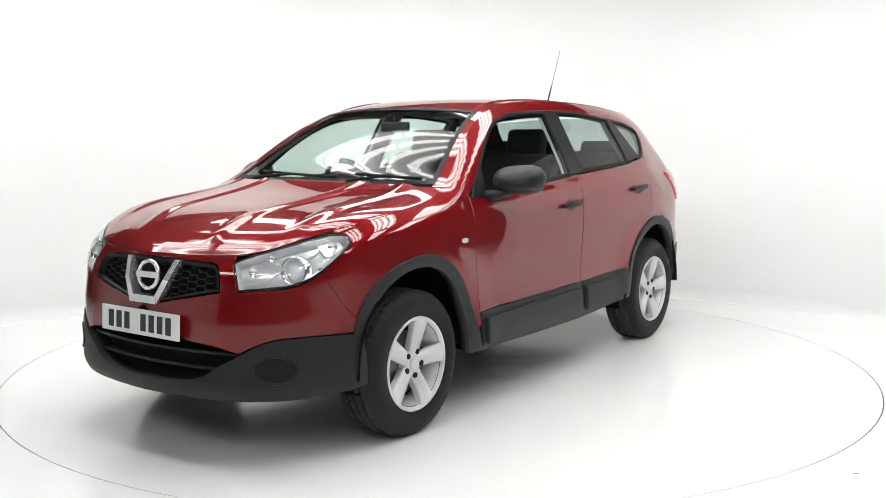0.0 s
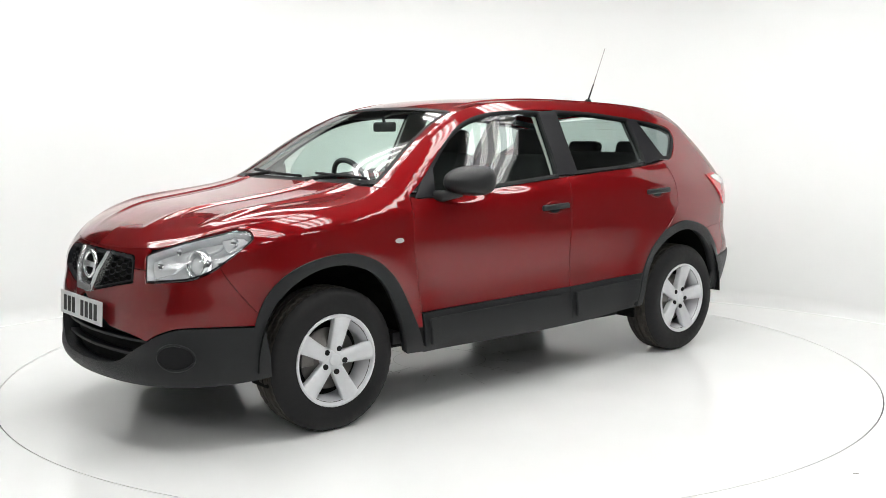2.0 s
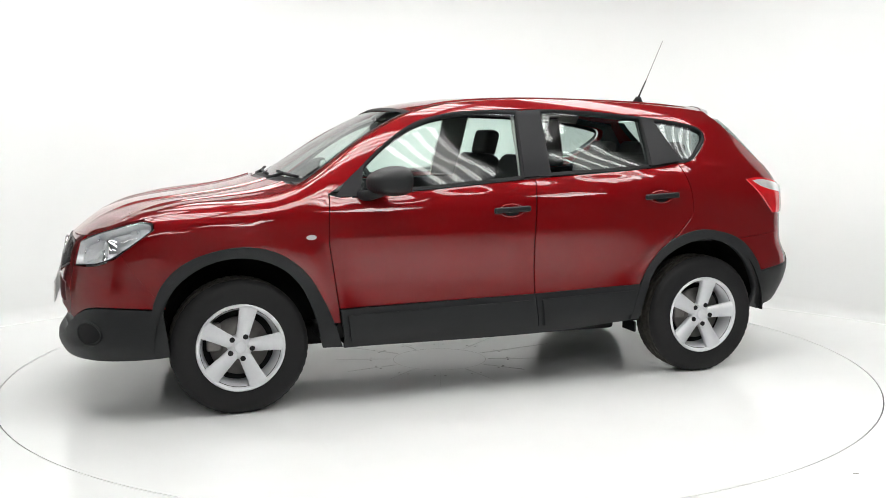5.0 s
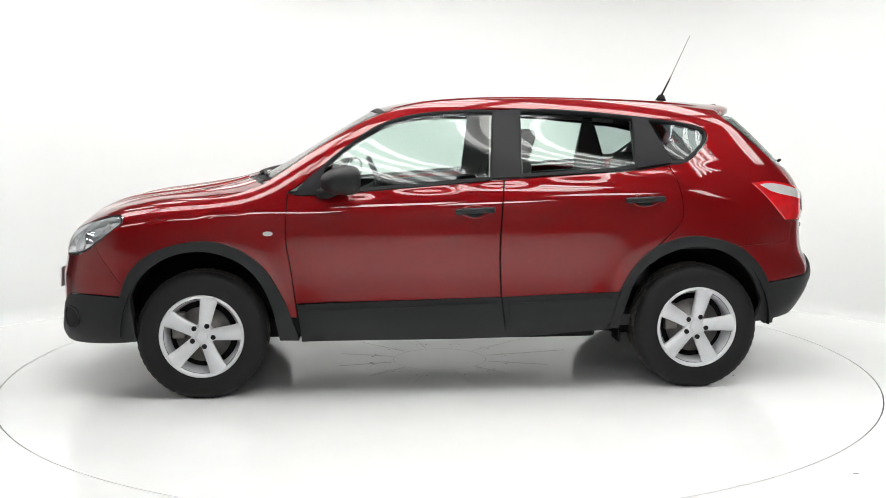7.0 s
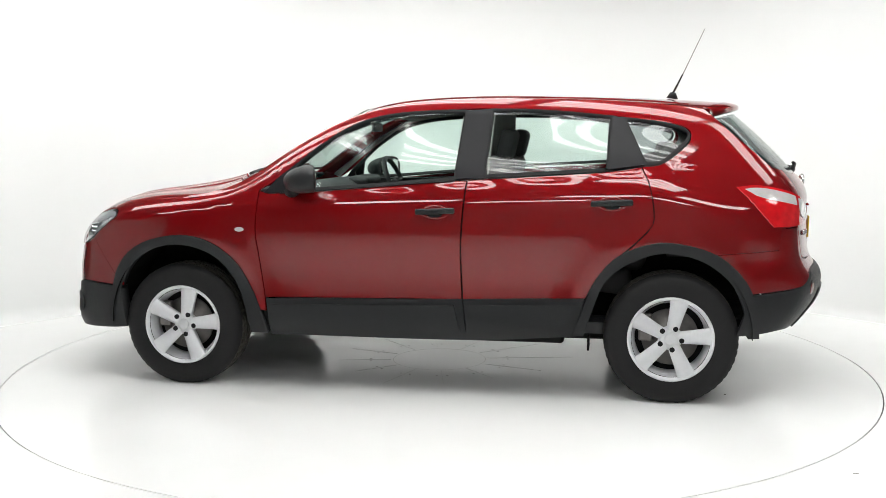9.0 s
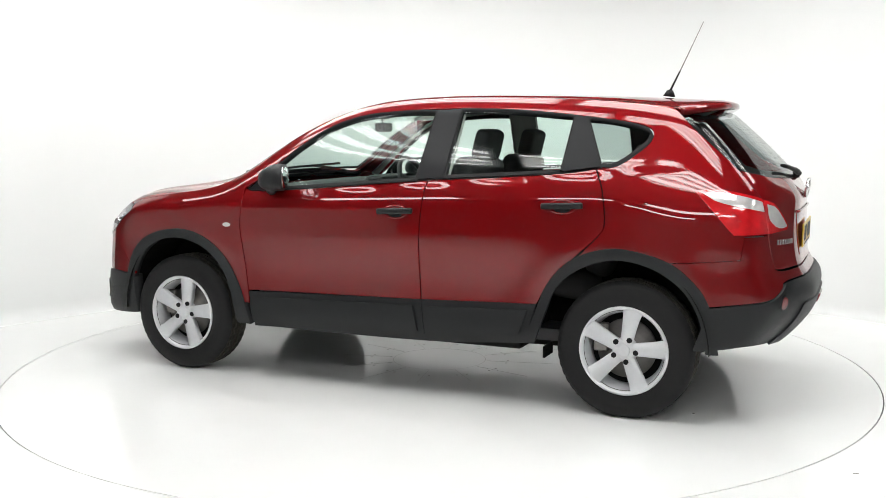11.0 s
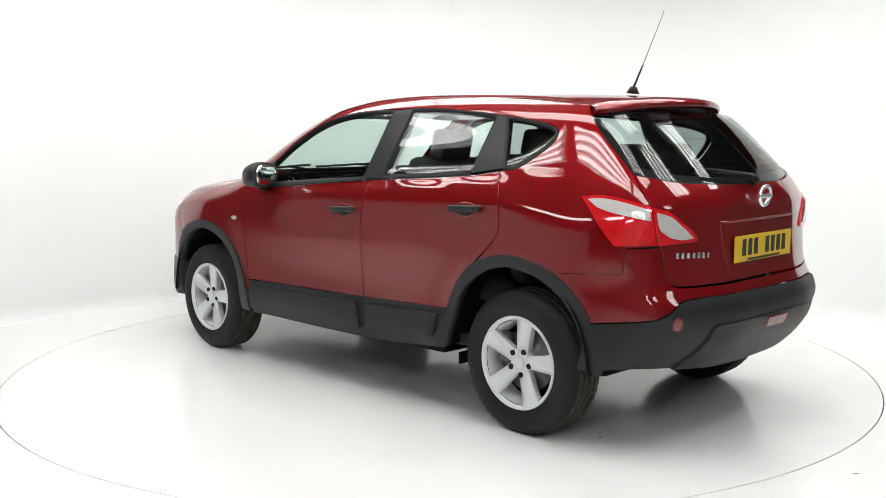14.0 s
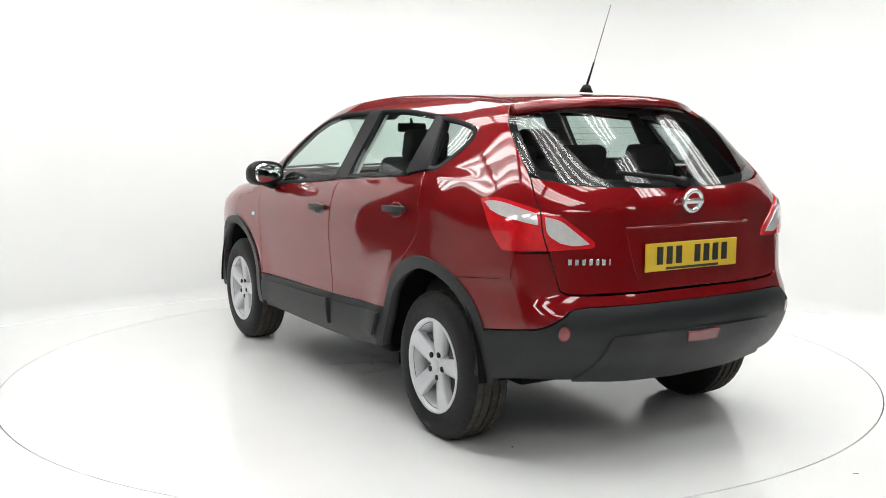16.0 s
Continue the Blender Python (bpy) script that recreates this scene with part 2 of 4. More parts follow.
def lay(name, outline, fn, material, parent, off=0.0, depth=.014, side=1, both=False, step=.03, label="", gap=.0025, hole=None, puff=0.0):
    """A panel: an outline in the two coordinates of a surface fn, filled, laid on it, with a folded edge."""
    q = shrink(outline, gap) if gap else outline
    dense = []
    for p, r in zip(q, np.roll(q, -1, 0)):
        k = max(1, int(np.ceil(np.linalg.norm(r - p) / min(step, .03))))
        dense += [p + (r - p) * i / k for i in range(k)]
    q = np.array(dense)
    step = min(step, .02) if puff else step
    bm = bmesh.new()
    vs = [bm.verts.new((*p, 0)) for p in q]
    bm.faces.new(vs)
    for ax in (0, 1):
        k0, k1 = math.floor(q[:, ax].min() / step), math.ceil(q[:, ax].max() / step)
        for k in range(k0 + 1, k1):
            no = [0, 0, 0]
            no[ax] = 1
            co = [0, 0, 0]
            co[ax] = k * step + .00037
            bmesh.ops.bisect_plane(bm, geom=bm.verts[:] + bm.edges[:] + bm.faces[:], dist=1e-5, plane_co=co, plane_no=no)
    bmesh.ops.triangulate(bm, faces=bm.faces[:])
    bm.verts.index_update()
    uv = np.array([v.co[:2] for v in bm.verts])
    tri = [[v.index for v in f.verts] for f in bm.faces]
    rims = [[v.index for v in e.verts] for e in bm.edges if len(e.link_faces) == 1]
    bm.free()
    nor = normals(fn, uv[:, 0], uv[:, 1])
    pos = fn(uv[:, 0], uv[:, 1]) + nor * off
    if puff:
        d = np.min(np.linalg.norm(uv[:, None] - q[None], axis=2), axis=1)
        k = np.clip(d / .035, 0, 1)
        pos = pos + nor * (puff * k * k * (3 - 2 * k))[:, None]
    verts, norms, faces = [pos], [nor], []
    for t in tri:
        fnn = np.cross(pos[t[1]] - pos[t[0]], pos[t[2]] - pos[t[0]])
        faces.append(t if fnn @ nor[t[0]] >= 0 else t[::-1])
    k = len(pos)
    mid = uv.mean(0)
    if depth:
        ev, en = [], []
        for a, b in rims:
            if both and min(abs(uv[a, 0] - e) + abs(uv[b, 0] - e) for e in (0, S_END)) < .012:
                continue
            cr = np.cross(pos[b] - pos[a], nor[a])
            cr /= np.linalg.norm(cr) + 1e-9
            ev += [pos[a], pos[b], pos[b] - nor[b] * depth, pos[a] - nor[a] * depth]
            c = [k, k + 1, k + 2, k + 3]
            inner = pos[[t for t in tri if a in t and b in t][0]].mean(0)
            if cr @ (inner - pos[a]) > 0:
                cr = -cr
            fnn = np.cross(ev[-3] - ev[-4], ev[-2] - ev[-4])
            faces.append(c if fnn @ cr > 0 else c[::-1])
            en += [cr * .6 + nor[a] * .8, cr * .6 + nor[b] * .8, cr, cr]
            k += 4
        if ev:
            verts.append(np.array(ev))
            norms.append(np.array(en))
    verts, norms = np.vstack(verts), np.vstack(norms)
    sides = (1, -1) if both else (side,)
    V, N, F = [], [], []
    for sg in sides:
        base = sum(len(v) for v in V)
        V.append(verts * (1, sg, 1))
        N.append(norms * (1, sg, 1))
        F += [[base + i for i in (f if sg > 0 else f[::-1])] for f in faces]
    V, N = np.vstack(V), np.vstack(N)
    me = bpy.data.meshes.new(name)
    me.from_pydata([tuple(v) for v in V], [], F)
    ob = link(name, me, material, parent, label)
    N = N / (np.linalg.norm(N, axis=1)[:, None] + 1e-9)
    me.normals_split_custom_set_from_vertices([tuple(n) for n in N])
    return ob


def box(bm, cx, cy, cz, sx, sy, sz, bevel=0.0, rot=None):
    g = bmesh.ops.create_cube(bm, size=1)
    vs = g["verts"]
    bmesh.ops.scale(bm, vec=(sx, sy, sz), verts=vs)
    if bevel:
        es = list({e for v in vs for e in v.link_edges})
        r = bmesh.ops.bevel(bm, geom=es, offset=bevel, segments=3, affect="EDGES", profile=.5)
        vs = list({v for f in r["faces"] for v in f.verts} | {v for v in vs if v.is_valid})
    if rot:
        bmesh.ops.rotate(bm, cent=(0, 0, 0), matrix=Euler([radians(a) for a in rot]).to_matrix(), verts=vs)
    bmesh.ops.translate(bm, vec=(cx, cy, cz), verts=vs)
    return vs


def cyl(bm, a, b, r1, r2=None, seg=16):
    a, b = Vector(a), Vector(b)
    g = bmesh.ops.create_cone(bm, cap_ends=True, segments=seg, radius1=r1, radius2=r1 if r2 is None else r2, depth=(b - a).length)
    bmesh.ops.transform(bm, matrix=Matrix.Translation((a + b) / 2) @ (b - a).to_track_quat("Z", "Y").to_matrix().to_4x4(), verts=g["verts"])
    return g["verts"]


def spun(bm, profile, seg=48, axis="y"):
    """A ring or disc turned about the y axis from (radius, y) points."""
    rows = []
    for k in range(seg):
        a = 2 * math.pi * k / seg
        rows.append([bm.verts.new((r * math.cos(a), y, r * math.sin(a))) for r, y in profile])
    for k in range(seg):
        p, q = rows[k], rows[(k + 1) % seg]
        for i in range(len(profile) - 1):
            bm.faces.new((p[i], p[i + 1], q[i + 1], q[i]))


def tube(bm, pts, r, seg=8, closed=False):
    pts = [Vector(p) for p in pts]
    rows = []
    for i, p in enumerate(pts):
        a = pts[i - 1] if i or closed else p
        b = pts[(i + 1) % len(pts)] if i + 1 < len(pts) or closed else p
        m = (b - a).to_track_quat("Z", "Y").to_matrix()
        rr = r[i] if isinstance(r, (list, tuple)) else r
        rows.append([bm.verts.new(p + m @ Vector((rr * math.cos(2 * math.pi * k / seg), rr * math.sin(2 * math.pi * k / seg), 0))) for k in range(seg)])
    for i in range(len(rows) if closed else len(rows) - 1):
        p, q = rows[i], rows[(i + 1) % len(rows)]
        for k in range(seg):
            bm.faces.new((p[k], p[(k + 1) % seg], q[(k + 1) % seg], q[k]))
    if not closed:
        bm.faces.new(rows[0][::-1])
        bm.faces.new(rows[-1])


# ---- the studio ----
def ring_sheet(bm, r0, r1, z, seg=160, cy=0.0):
    a = [bm.verts.new((r0 * math.cos(2 * math.pi * k / seg), r0 * math.sin(2 * math.pi * k / seg), z)) for k in range(seg)]
    b = [bm.verts.new((r1 * math.cos(2 * math.pi * k / seg), cy + r1 * math.sin(2 * math.pi * k / seg), z)) for k in range(seg)]
    for k in range(seg):
        bm.faces.new((a[k], b[k], b[(k + 1) % seg], a[(k + 1) % seg]))


def studio():
    bm = bmesh.new()
    ring_sheet(bm, 2.4975, 9.5, 0)
    g = [v for v in bm.verts if v.co.length < 3]
    low = bmesh.ops.extrude_edge_only(bm, edges=[e for e in bm.edges if all(v in g for v in e.verts)])
    for v in low["geom"]:
        if isinstance(v, bmesh.types.BMVert):
            v.co.z = -.08
    tagged(part("floor", bm, FLOOR_WHITE), "glossy white painted studio floor round the turntable", "floor", kind="structure")
    bm = bmesh.new()
    bmesh.ops.create_circle(bm, cap_ends=True, segments=96, radius=2.6)
    bmesh.ops.translate(bm, vec=(0, 0, -.085), verts=bm.verts)
    tagged(part("turntable_pit", bm, SEAM), "dark pit under the turntable", "floor", kind="structure")
    bm = bmesh.new()
    box(bm, 1.688, -2.067, .0012, .022, .006, .002, .0006)
    tagged(part("debris", bm, SEAM), "tiny dark scrap on the white floor", "debris")
    # round wall, open towards the camera, with a tight cove at its foot
    bm = bmesh.new()
    prof = [(3.98 - .10, .0005)] + [(3.98 - .10 + .10 * math.sin(a), .10 - .10 * math.cos(a)) for a in np.linspace(.3, math.pi / 2, 7)] + [(3.98, 2.58), (4.0, 2.6), (4.06, 2.6), (4.08, 2.58), (4.08, -.02)]
    rows = []
    for k in range(97):
        a = radians(22 + 124 * k / 96)
        rows.append([bm.verts.new((r * math.cos(a), -1.2 + r * math.sin(a), z)) for r, z in prof])
    for p, q in zip(rows, rows[1:]):
        for i in range(len(prof) - 1):
            bm.faces.new((p[i], q[i], q[i + 1], p[i + 1]))
    bm.faces.new(rows[0])
    bm.faces.new(rows[-1][::-1])
    tagged(part("wall_round", bm, WALL_WHITE, smooth=True), "smooth white curved studio backdrop wall", "wall", kind="structure")
    for name, c, d in (("wall_south", (0, -8.05, 1.65), (14, .1, 3.5)), ("wall_east", (7.05, -2, 1.65), (.1, 14, 3.5)), ("wall_west", (-7.05, -2, 1.65), (.1, 14, 3.5)), ("wall_north", (0, 5.05, 1.65), (14, .1, 3.5))):
        bm = bmesh.new()
        box(bm, *c, *d)
        tagged(part(name, bm, GREY_ROOM), "plain grey wall of the room round the studio", "wall", kind="structure")
    # a plain white wall stands along the room's west side
    bm = bmesh.new()
    box(bm, -6.9, -2.6, 1.3, .1, 7.2, 2.6, .004)
    tagged(part("wall_side", bm, WALL_WHITE), "plain white painted side wall of the studio", "wall", kind="structure")
    bm = bmesh.new()
    box(bm, 0, -2, 3.36, 14.2, 14.2, .1)
    tagged(part("ceiling", bm, DARK_ROOM), "dark studio ceiling", "ceiling", kind="structure")


def tube_light():
    """A bank of four bare tubes in an open white tray."""
    lamp = new("ceiling_light")
    tagged(lamp, "white ceiling light with four bright parallel tubes", "ceiling light", "ceiling lights")
    bm = bmesh.new()
    box(bm, 0, 0, .07, .60, 1.65, .03, .006)
    for sx in (-.29, .29):
        box(bm, sx, 0, .03, .02, 1.65, .07, .004)
    part("tray", bm, LAMP_WHITE, lamp)
    for k in range(4):
        bm = bmesh.new()
        cyl(bm, (-.21 + .14 * k, -.78, .02), (-.21 + .14 * k, .78, .02), .028, seg=10)
        part("tube", bm, TUBE, lamp, "bright white tube", True)
    return lamp


def studio_lights():
    first = tube_light()
    # the row at 1.2 is added to even out the light on the backdrop
    rows = {-2.05: (-2.6, -.85, .97, 2.72), -1.0: (-1.6, .15, 1.92), .1: (-2.05, -.4, 1.4, 3.2), 1.2: (-.6, 1.2, 3.0)}
    spots = [(u * .84 + v * .545, v * .84 - u * .545) for v, us in rows.items() for u in us]
    # the banks above and behind the camera, the last two added to fill the near floor
    spots += [(-2.3, -5.0), (.2, -5.6), (2.5, -5.3), (4.4, -4.2), (-4.2, -3.4), (-1.2, -7.0), (1.6, -7.1)]
    first.matrix_basis = pose(*spots[0], 3.2, 0, 0, -123)
    for q in spots[1:]:
        copy_thing(first, pose(*q, 3.2, 0, 0, -123))


def turntable():
    table = new("turntable")
    tagged(table, "round white turntable flush with the studio floor", "turntable")
    bm = bmesh.new()
    ring_sheet(bm, .285, 2.4905, 0)
    lip = [e for e in bm.edges if len(e.link_faces) == 1 and all(v.co.length > 1 for v in e.verts)]
    for v in bmesh.ops.extrude_edge_only(bm, edges=lip)["geom"]:
        if isinstance(v, bmesh.types.BMVert):
            v.co.z = -.05
    part("deck", bm, FLOOR_WHITE, table)
    bm = bmesh.new()
    bmesh.ops.create_circle(bm, cap_ends=True, segments=64, radius=.281)
    part("centre_plate", bm, FLOOR_WHITE, table)
    bm = bmesh.new()
    bmesh.ops.create_circle(bm, cap_ends=True, segments=64, radius=.3)
    bmesh.ops.translate(bm, vec=(0, 0, -.006), verts=bm.verts)
    part("plate_joint", bm, JOINT, table)
    rng = random.Random(4)
    for k in range(12):
        a = radians(30 * k + 12)
        bm = bmesh.new()
        r0, r1 = .3, .55 + .3 * rng.random()
        w = .0006
        box(bm, (r0 + r1) / 2, 0, .0008, r1 - r0, w * 2, .001)
        o = part("deck_joint", bm, JOINT, table)
        o.matrix_basis = pose(0, 0, 0, 0, 0, math.degrees(a))
        for d in (-.03, .03):
            bm = bmesh.new()
            cyl(bm, (.42, d, -.002), (.42, d, .0015), .007, seg=10)
            o = part("screw", bm, JOINT, table)
            o.matrix_basis = pose(0, 0, 0, 0, 0, math.degrees(a))
    bm = bmesh.new()
    cyl(bm, (-1.635, .578, 0), (-1.635, .578, .002), .006, .004, 8)
    part("paint_chip", bm, SEAL, table)
    return table


# ---- the car ----
def on_rim(x):
    z = rim(x)
    return skin(s_at(x, z), z)


def nose_rim(s):
    """The hood's front edge, s metres round from the middle."""
    z = np.full(np.shape(s), .9)
    for _ in range(8):
        z = rim(skin(s, z)[..., 0])
    return skin(s, z)


TIP = 1.60
ROOF_END = -1.492
S_TIP = float(s_at(TIP, float(rim(TIP))))


def coons(front, back, rail):
    """A patch over u (front to back) and v (-1 right, 1 left) between two cross curves and a rail, alike on both sides."""
    def fn(u, v):
        u, v = np.asarray(u, float)[..., None], np.asarray(v, float)[..., None]
        w = (v + 1) / 2
        left, flip = rail(u[..., 0]), np.array([1, -1, 1])
        c = lambda k, sg: rail(np.full(u.shape[:-1], float(k))) * (flip if sg < 0 else 1)
        f, b = front(v[..., 0]), back(v[..., 0])
        return ((1 - u) * f + u * b + w * left + (1 - w) * left * flip
                - ((1 - u) * (w * c(0, 1) + (1 - w) * c(0, -1)) + u * (w * c(1, 1) + (1 - w) * c(1, -1))))
    return fn


def arch(x0, bulge, lift, power=2.4):
    def fn(v):
        p = on_rim(np.full(np.shape(v), x0))
        k = 1 - np.abs(v) ** power
        return np.stack([p[..., 0] + bulge * (1 - v * v), p[..., 1] * v, p[..., 2] + lift * k], -1)
    return fn


def nose(v):
    p = nose_rim(np.abs(v) * S_TIP)
    return p * np.stack([np.ones_like(v), np.where(v < 0, -1.0, 1.0), np.ones_like(v)], -1)


HOOD_RISE = curve([(0, 0), (.05, .030), (.14, .064), (.3, .078), (.6, .052), (1, 0)])
_hood = coons(nose, arch(.98, .14, .018), lambda u: on_rim(TIP + (.98 - TIP) * u))


def step_up(a, lo, hi):
    t = np.clip((a - lo) / (hi - lo), 0, 1)
    return t * t * (3 - 2 * t)


def hood_fn(u, v):
    p = _hood(u, v)
    a = np.abs(v)
    fade = step_up(u, .02, .3)
    inner, outer = .24 + .20 * u, .60 + .16 * u
    ridge = .011 * np.exp(-((a - inner) / .034) ** 2) + .012 * np.exp(-((a - outer) / .046) ** 2)
    lift = HOOD_RISE(u) * (1 - a ** 2.6) + fade * (ridge + .006 * (1 - step_up(a, outer - .1, outer)))
    p[..., 2] = p[..., 2] + lift
    return p


_screen = coons(arch(.96, .125, .004), arch(.34, .05, .034), lambda u: on_rim(.96 + (.34 - .96) * u))
_roof = coons(arch(.34, .05, .034), arch(ROOF_END, -.17, .042), lambda u: on_rim(.34 + (ROOF_END - .34) * u))


def sunk(patch, depth):
    """A patch with its middle let down a little, its edges left as they are."""
    def fn(u, v):
        p = patch(u, v)
        p[..., 2] = p[..., 2] - depth * np.sin(np.pi * np.clip(u, 0, 1)) * np.clip(1 - np.asarray(v) ** 2, 0, 1)
        return p
    return fn


screen_fn, roof_fn = sunk(_screen, .035), sunk(_roof, .017)

# outlines in side view (x, z)
GAP_F = [(.86, .812), (.93, .73), (1.055, .60)]
ARCH_F = [(1.735, .31), (1.735, .50), (1.665, .68), (1.52, .79), (1.30, .835), (1.12, .795), (.985, .69), (.90, .55), (.85, .43), (.81, .31)]
ARCH_F_IN = [(.91, .31), (.95, .49), (1.02, .635), (1.13, .735), (1.29, .782), (1.46, .757), (1.61, .655), (1.685, .50), (1.695, .31)]
ARCH_R = [(-.82, .345), (-.87, .48), (-.93, .63), (-1.04, .755), (-1.19, .82), (-1.34, .827), (-1.54, .765), (-1.68, .63), (-1.735, .48), (-1.75, .345)]
ARCH_R_IN = [(-1.695, .345), (-1.675, .48), (-1.60, .63), (-1.46, .738), (-1.28, .778), (-1.11, .730), (-.985, .63), (-.92, .48), (-.875, .345)]
WIN_F = [[(.755, 1.068), (.55, 1.083), (0, 1.126), (-.205, 1.143)], [(-.205, 1.143), (-.24, 1.495)],
         [(-.24, 1.495), (-.05, 1.498), (.19, 1.477), (.38, 1.42), (.56, 1.303), (.755, 1.13)], [(.755, 1.13), (.755, 1.068)]]
WIN_R = [[(-.355, 1.155), (-.93, 1.187), (-.985, 1.195)], [(-.985, 1.195), (-1.005, 1.463)], [(-1.005, 1.463), (-.65, 1.497), (-.375, 1.505)], [(-.375, 1.505), (-.355, 1.155)]]
WIN_Q = [[(-1.065, 1.452), (-1.17, 1.222)], [(-1.17, 1.222), (-1.25, 1.228), (-1.34, 1.295), (-1.39, 1.352), (-1.365, 1.398), (-1.2, 1.438), (-1.065, 1.452)]]


def side_parts(car, sg):
    def lx(name, runs, material, parent=car, off=0.0, depth=.014, label="", gap=.0025, step=.03, puff=0.0):
        return lay(name, xz(trail(*runs)), skin, material, parent, off, depth, sg, False, step, label, gap, None, puff)

    def lsz(name, runs, material, parent=car, off=0.0, depth=.014, label="", gap=.0025, step=.03, puff=0.0):
        return lay(name, trail(*runs), skin, material, parent, off, depth, sg, False, step, label, gap, None, puff)

    # front fender
    arch_run = [(1.66, .60), (1.60, .70), (1.49, .765), (1.30, .81), (1.13, .775), (1.0, .68), (.915, .545), (.865, .43)]
    rim_run = [(x, float(rim(x))) for x in (1.735, 1.62, 1.5, 1.35, 1.2, 1.08, .98)]
    up = xz(trail(rim_run, [rim_run[-1], (.86, 1.10)], [(.86, 1.10), (.865, .99), (.872, .85), (.852, .70), (.825, .5), (.82, .43)], [(.82, .43), (.865, .43)], arch_run[::-1]))
    lay("front_fender", np.vstack([up, trail(GAP_F[::-1], [GAP_F[0], (.91, .86)], [(.91, .86), (.968, .925)], [(.968, .925), (.935, .957), (.868, .966)], [(.868, .966), tuple(up[0])])]), skin, PAINT, car, side=sg, gap=.0012)
    # near-black strips added behind the panel gaps to darken them like deep shade
    lay("seam_shade_strip", np.array([(.84, .83), (.91, .76), (1.035, .62), (1.085, .60), (.99, .72), (.90, .83)]), skin, DARK, car, -.02, 0, sg, gap=0)
    for line in ([(.858, 1.078), (.866, .99), (.872, .85), (.852, .70), (.825, .5), (.82, .35)], [(-.27, 1.138), (-.26, 1.05), (-.242, .78), (-.25, .515), (-.27, .35)],
                 [(-1.155, 1.207), (-1.20, 1.10), (-1.22, .95), (-1.19, .885), (-1.06, .76)]):
        q = np.array(line)
        lay("seam_shade_strip", xz(np.vstack([q + (.016, 0), q[::-1] - (.016, 0)])), skin, DARK, car, -.016, 0, sg, gap=0, step=.05)
    # doors
    d = lx("front_door", [[(.825, .5), (.852, .70), (.872, .85), (.866, .99), (.858, 1.078)], [(.858, 1.078), (.80, 1.062)], [(.80, 1.062), (.55, 1.075), (0, 1.118), (-.27, 1.138)],
                          [(-.27, 1.138), (-.26, 1.05), (-.242, .78), (-.25, .515)], [(-.25, .515), (.825, .495)]], PAINT, gap=.0044)
    door_furniture(d, sg, -.005, -.212, .975, lx, [(.82, .49), (-.252, .51), (-.272, .335), (.80, .325)], (.74, -.2))
    d = lx("rear_door", [[(-.25, .515), (-.242, .78), (-.26, 1.05), (-.27, 1.138)], [(-.27, 1.138), (-.93, 1.178), (-1.155, 1.207)],
                         [(-1.155, 1.207), (-1.20, 1.10), (-1.22, .95), (-1.19, .885), (-1.06, .76), (-.95, .65), (-.885, .535)], [(-.885, .535), (-.25, .515)]], PAINT, gap=.0044)
    door_furniture(d, sg, -.905, -1.115, 1.025, lx, [(-.252, .51), (-.885, .53), (-.835, .37), (-.272, .335)], (-.3, -.85))
    # sill under the doors
    lx("sill", [[(.80, .335), (-.27, .345), (-.835, .38)], [(-.835, .38), (-.84, .335)], [(-.84, .335), (-.27, .295), (.80, .295)], [(.80, .295), (.80, .335)]], BLACK_TRIM, off=-.012, gap=0)
    # arch trims
    for a, b, nm in ((ARCH_F, ARCH_F_IN, "front"), (ARCH_R, ARCH_R_IN, "rear")):
        lx("wheel_arch_trim", [a, [a[-1], b[0]], b, [b[-1], a[0]]], BLACK_TRIM, off=.009, depth=.05, label="grained black plastic wheel arch trim", gap=0, step=.03, puff=.004)
    # pillar and roof rail
    top = [(x, float(rim(x))) for x in (.98, .9, .8, .69, .6, .5, .4, .32, .2, .1, -.05, -.2, -.35, -.5, -.66, -.8, -.97, -1.2)]
    lx("roof_rail", [top, [top[-1], (-1.2, 1.443)], [(-1.2, 1.443), (-1.0, 1.469), (-.65, 1.502), (-.33, 1.51), (-.05, 1.503), (.19, 1.482), (.38, 1.426), (.56, 1.31), (.76, 1.145), (.86, 1.08)],
                     [(.86, 1.08), (.862, 1.10)], [(.862, 1.10), (.98, top[0][1])]], PAINT, gap=0, step=.04)
    # quarter panel with the rear pillar
    edge = [(x, float(rim(x))) for x in (-1.2, -1.3, -1.4, ROOF_END)]
    q = xz(trail(edge))
    q2 = np.array([(4.545, 1.462), (4.60, 1.36), (4.665, 1.25), (4.69, 1.2), (4.713, 1.12), (4.742, 1.075)])
    q3 = np.array([(4.742, 1.075), (4.80, .905)])
    q4 = np.array([(4.80, .905), (4.655, .897), (4.63, .79), tuple(xz(np.array([(-1.47, .765)]))[0])])
    q5 = xz(np.array([(-1.42, .785), (-1.33, .81), (-1.19, .80), (-1.07, .76)]))
    q6 = xz(trail([(-1.19, .885), (-1.22, .95), (-1.20, 1.10), (-1.155, 1.207)]))
    q7 = xz(trail([(-1.155, 1.207), (-1.25, 1.218), (-1.35, 1.287), (-1.402, 1.352), (-1.372, 1.406), (-1.2, 1.443)]))
    lay("rear_quarter_panel", np.vstack([q, trail(q2), q3, q4, q5, q6, q7, xz(np.array([(-1.2, 1.443)]))]), skin, PAINT, car, side=sg)
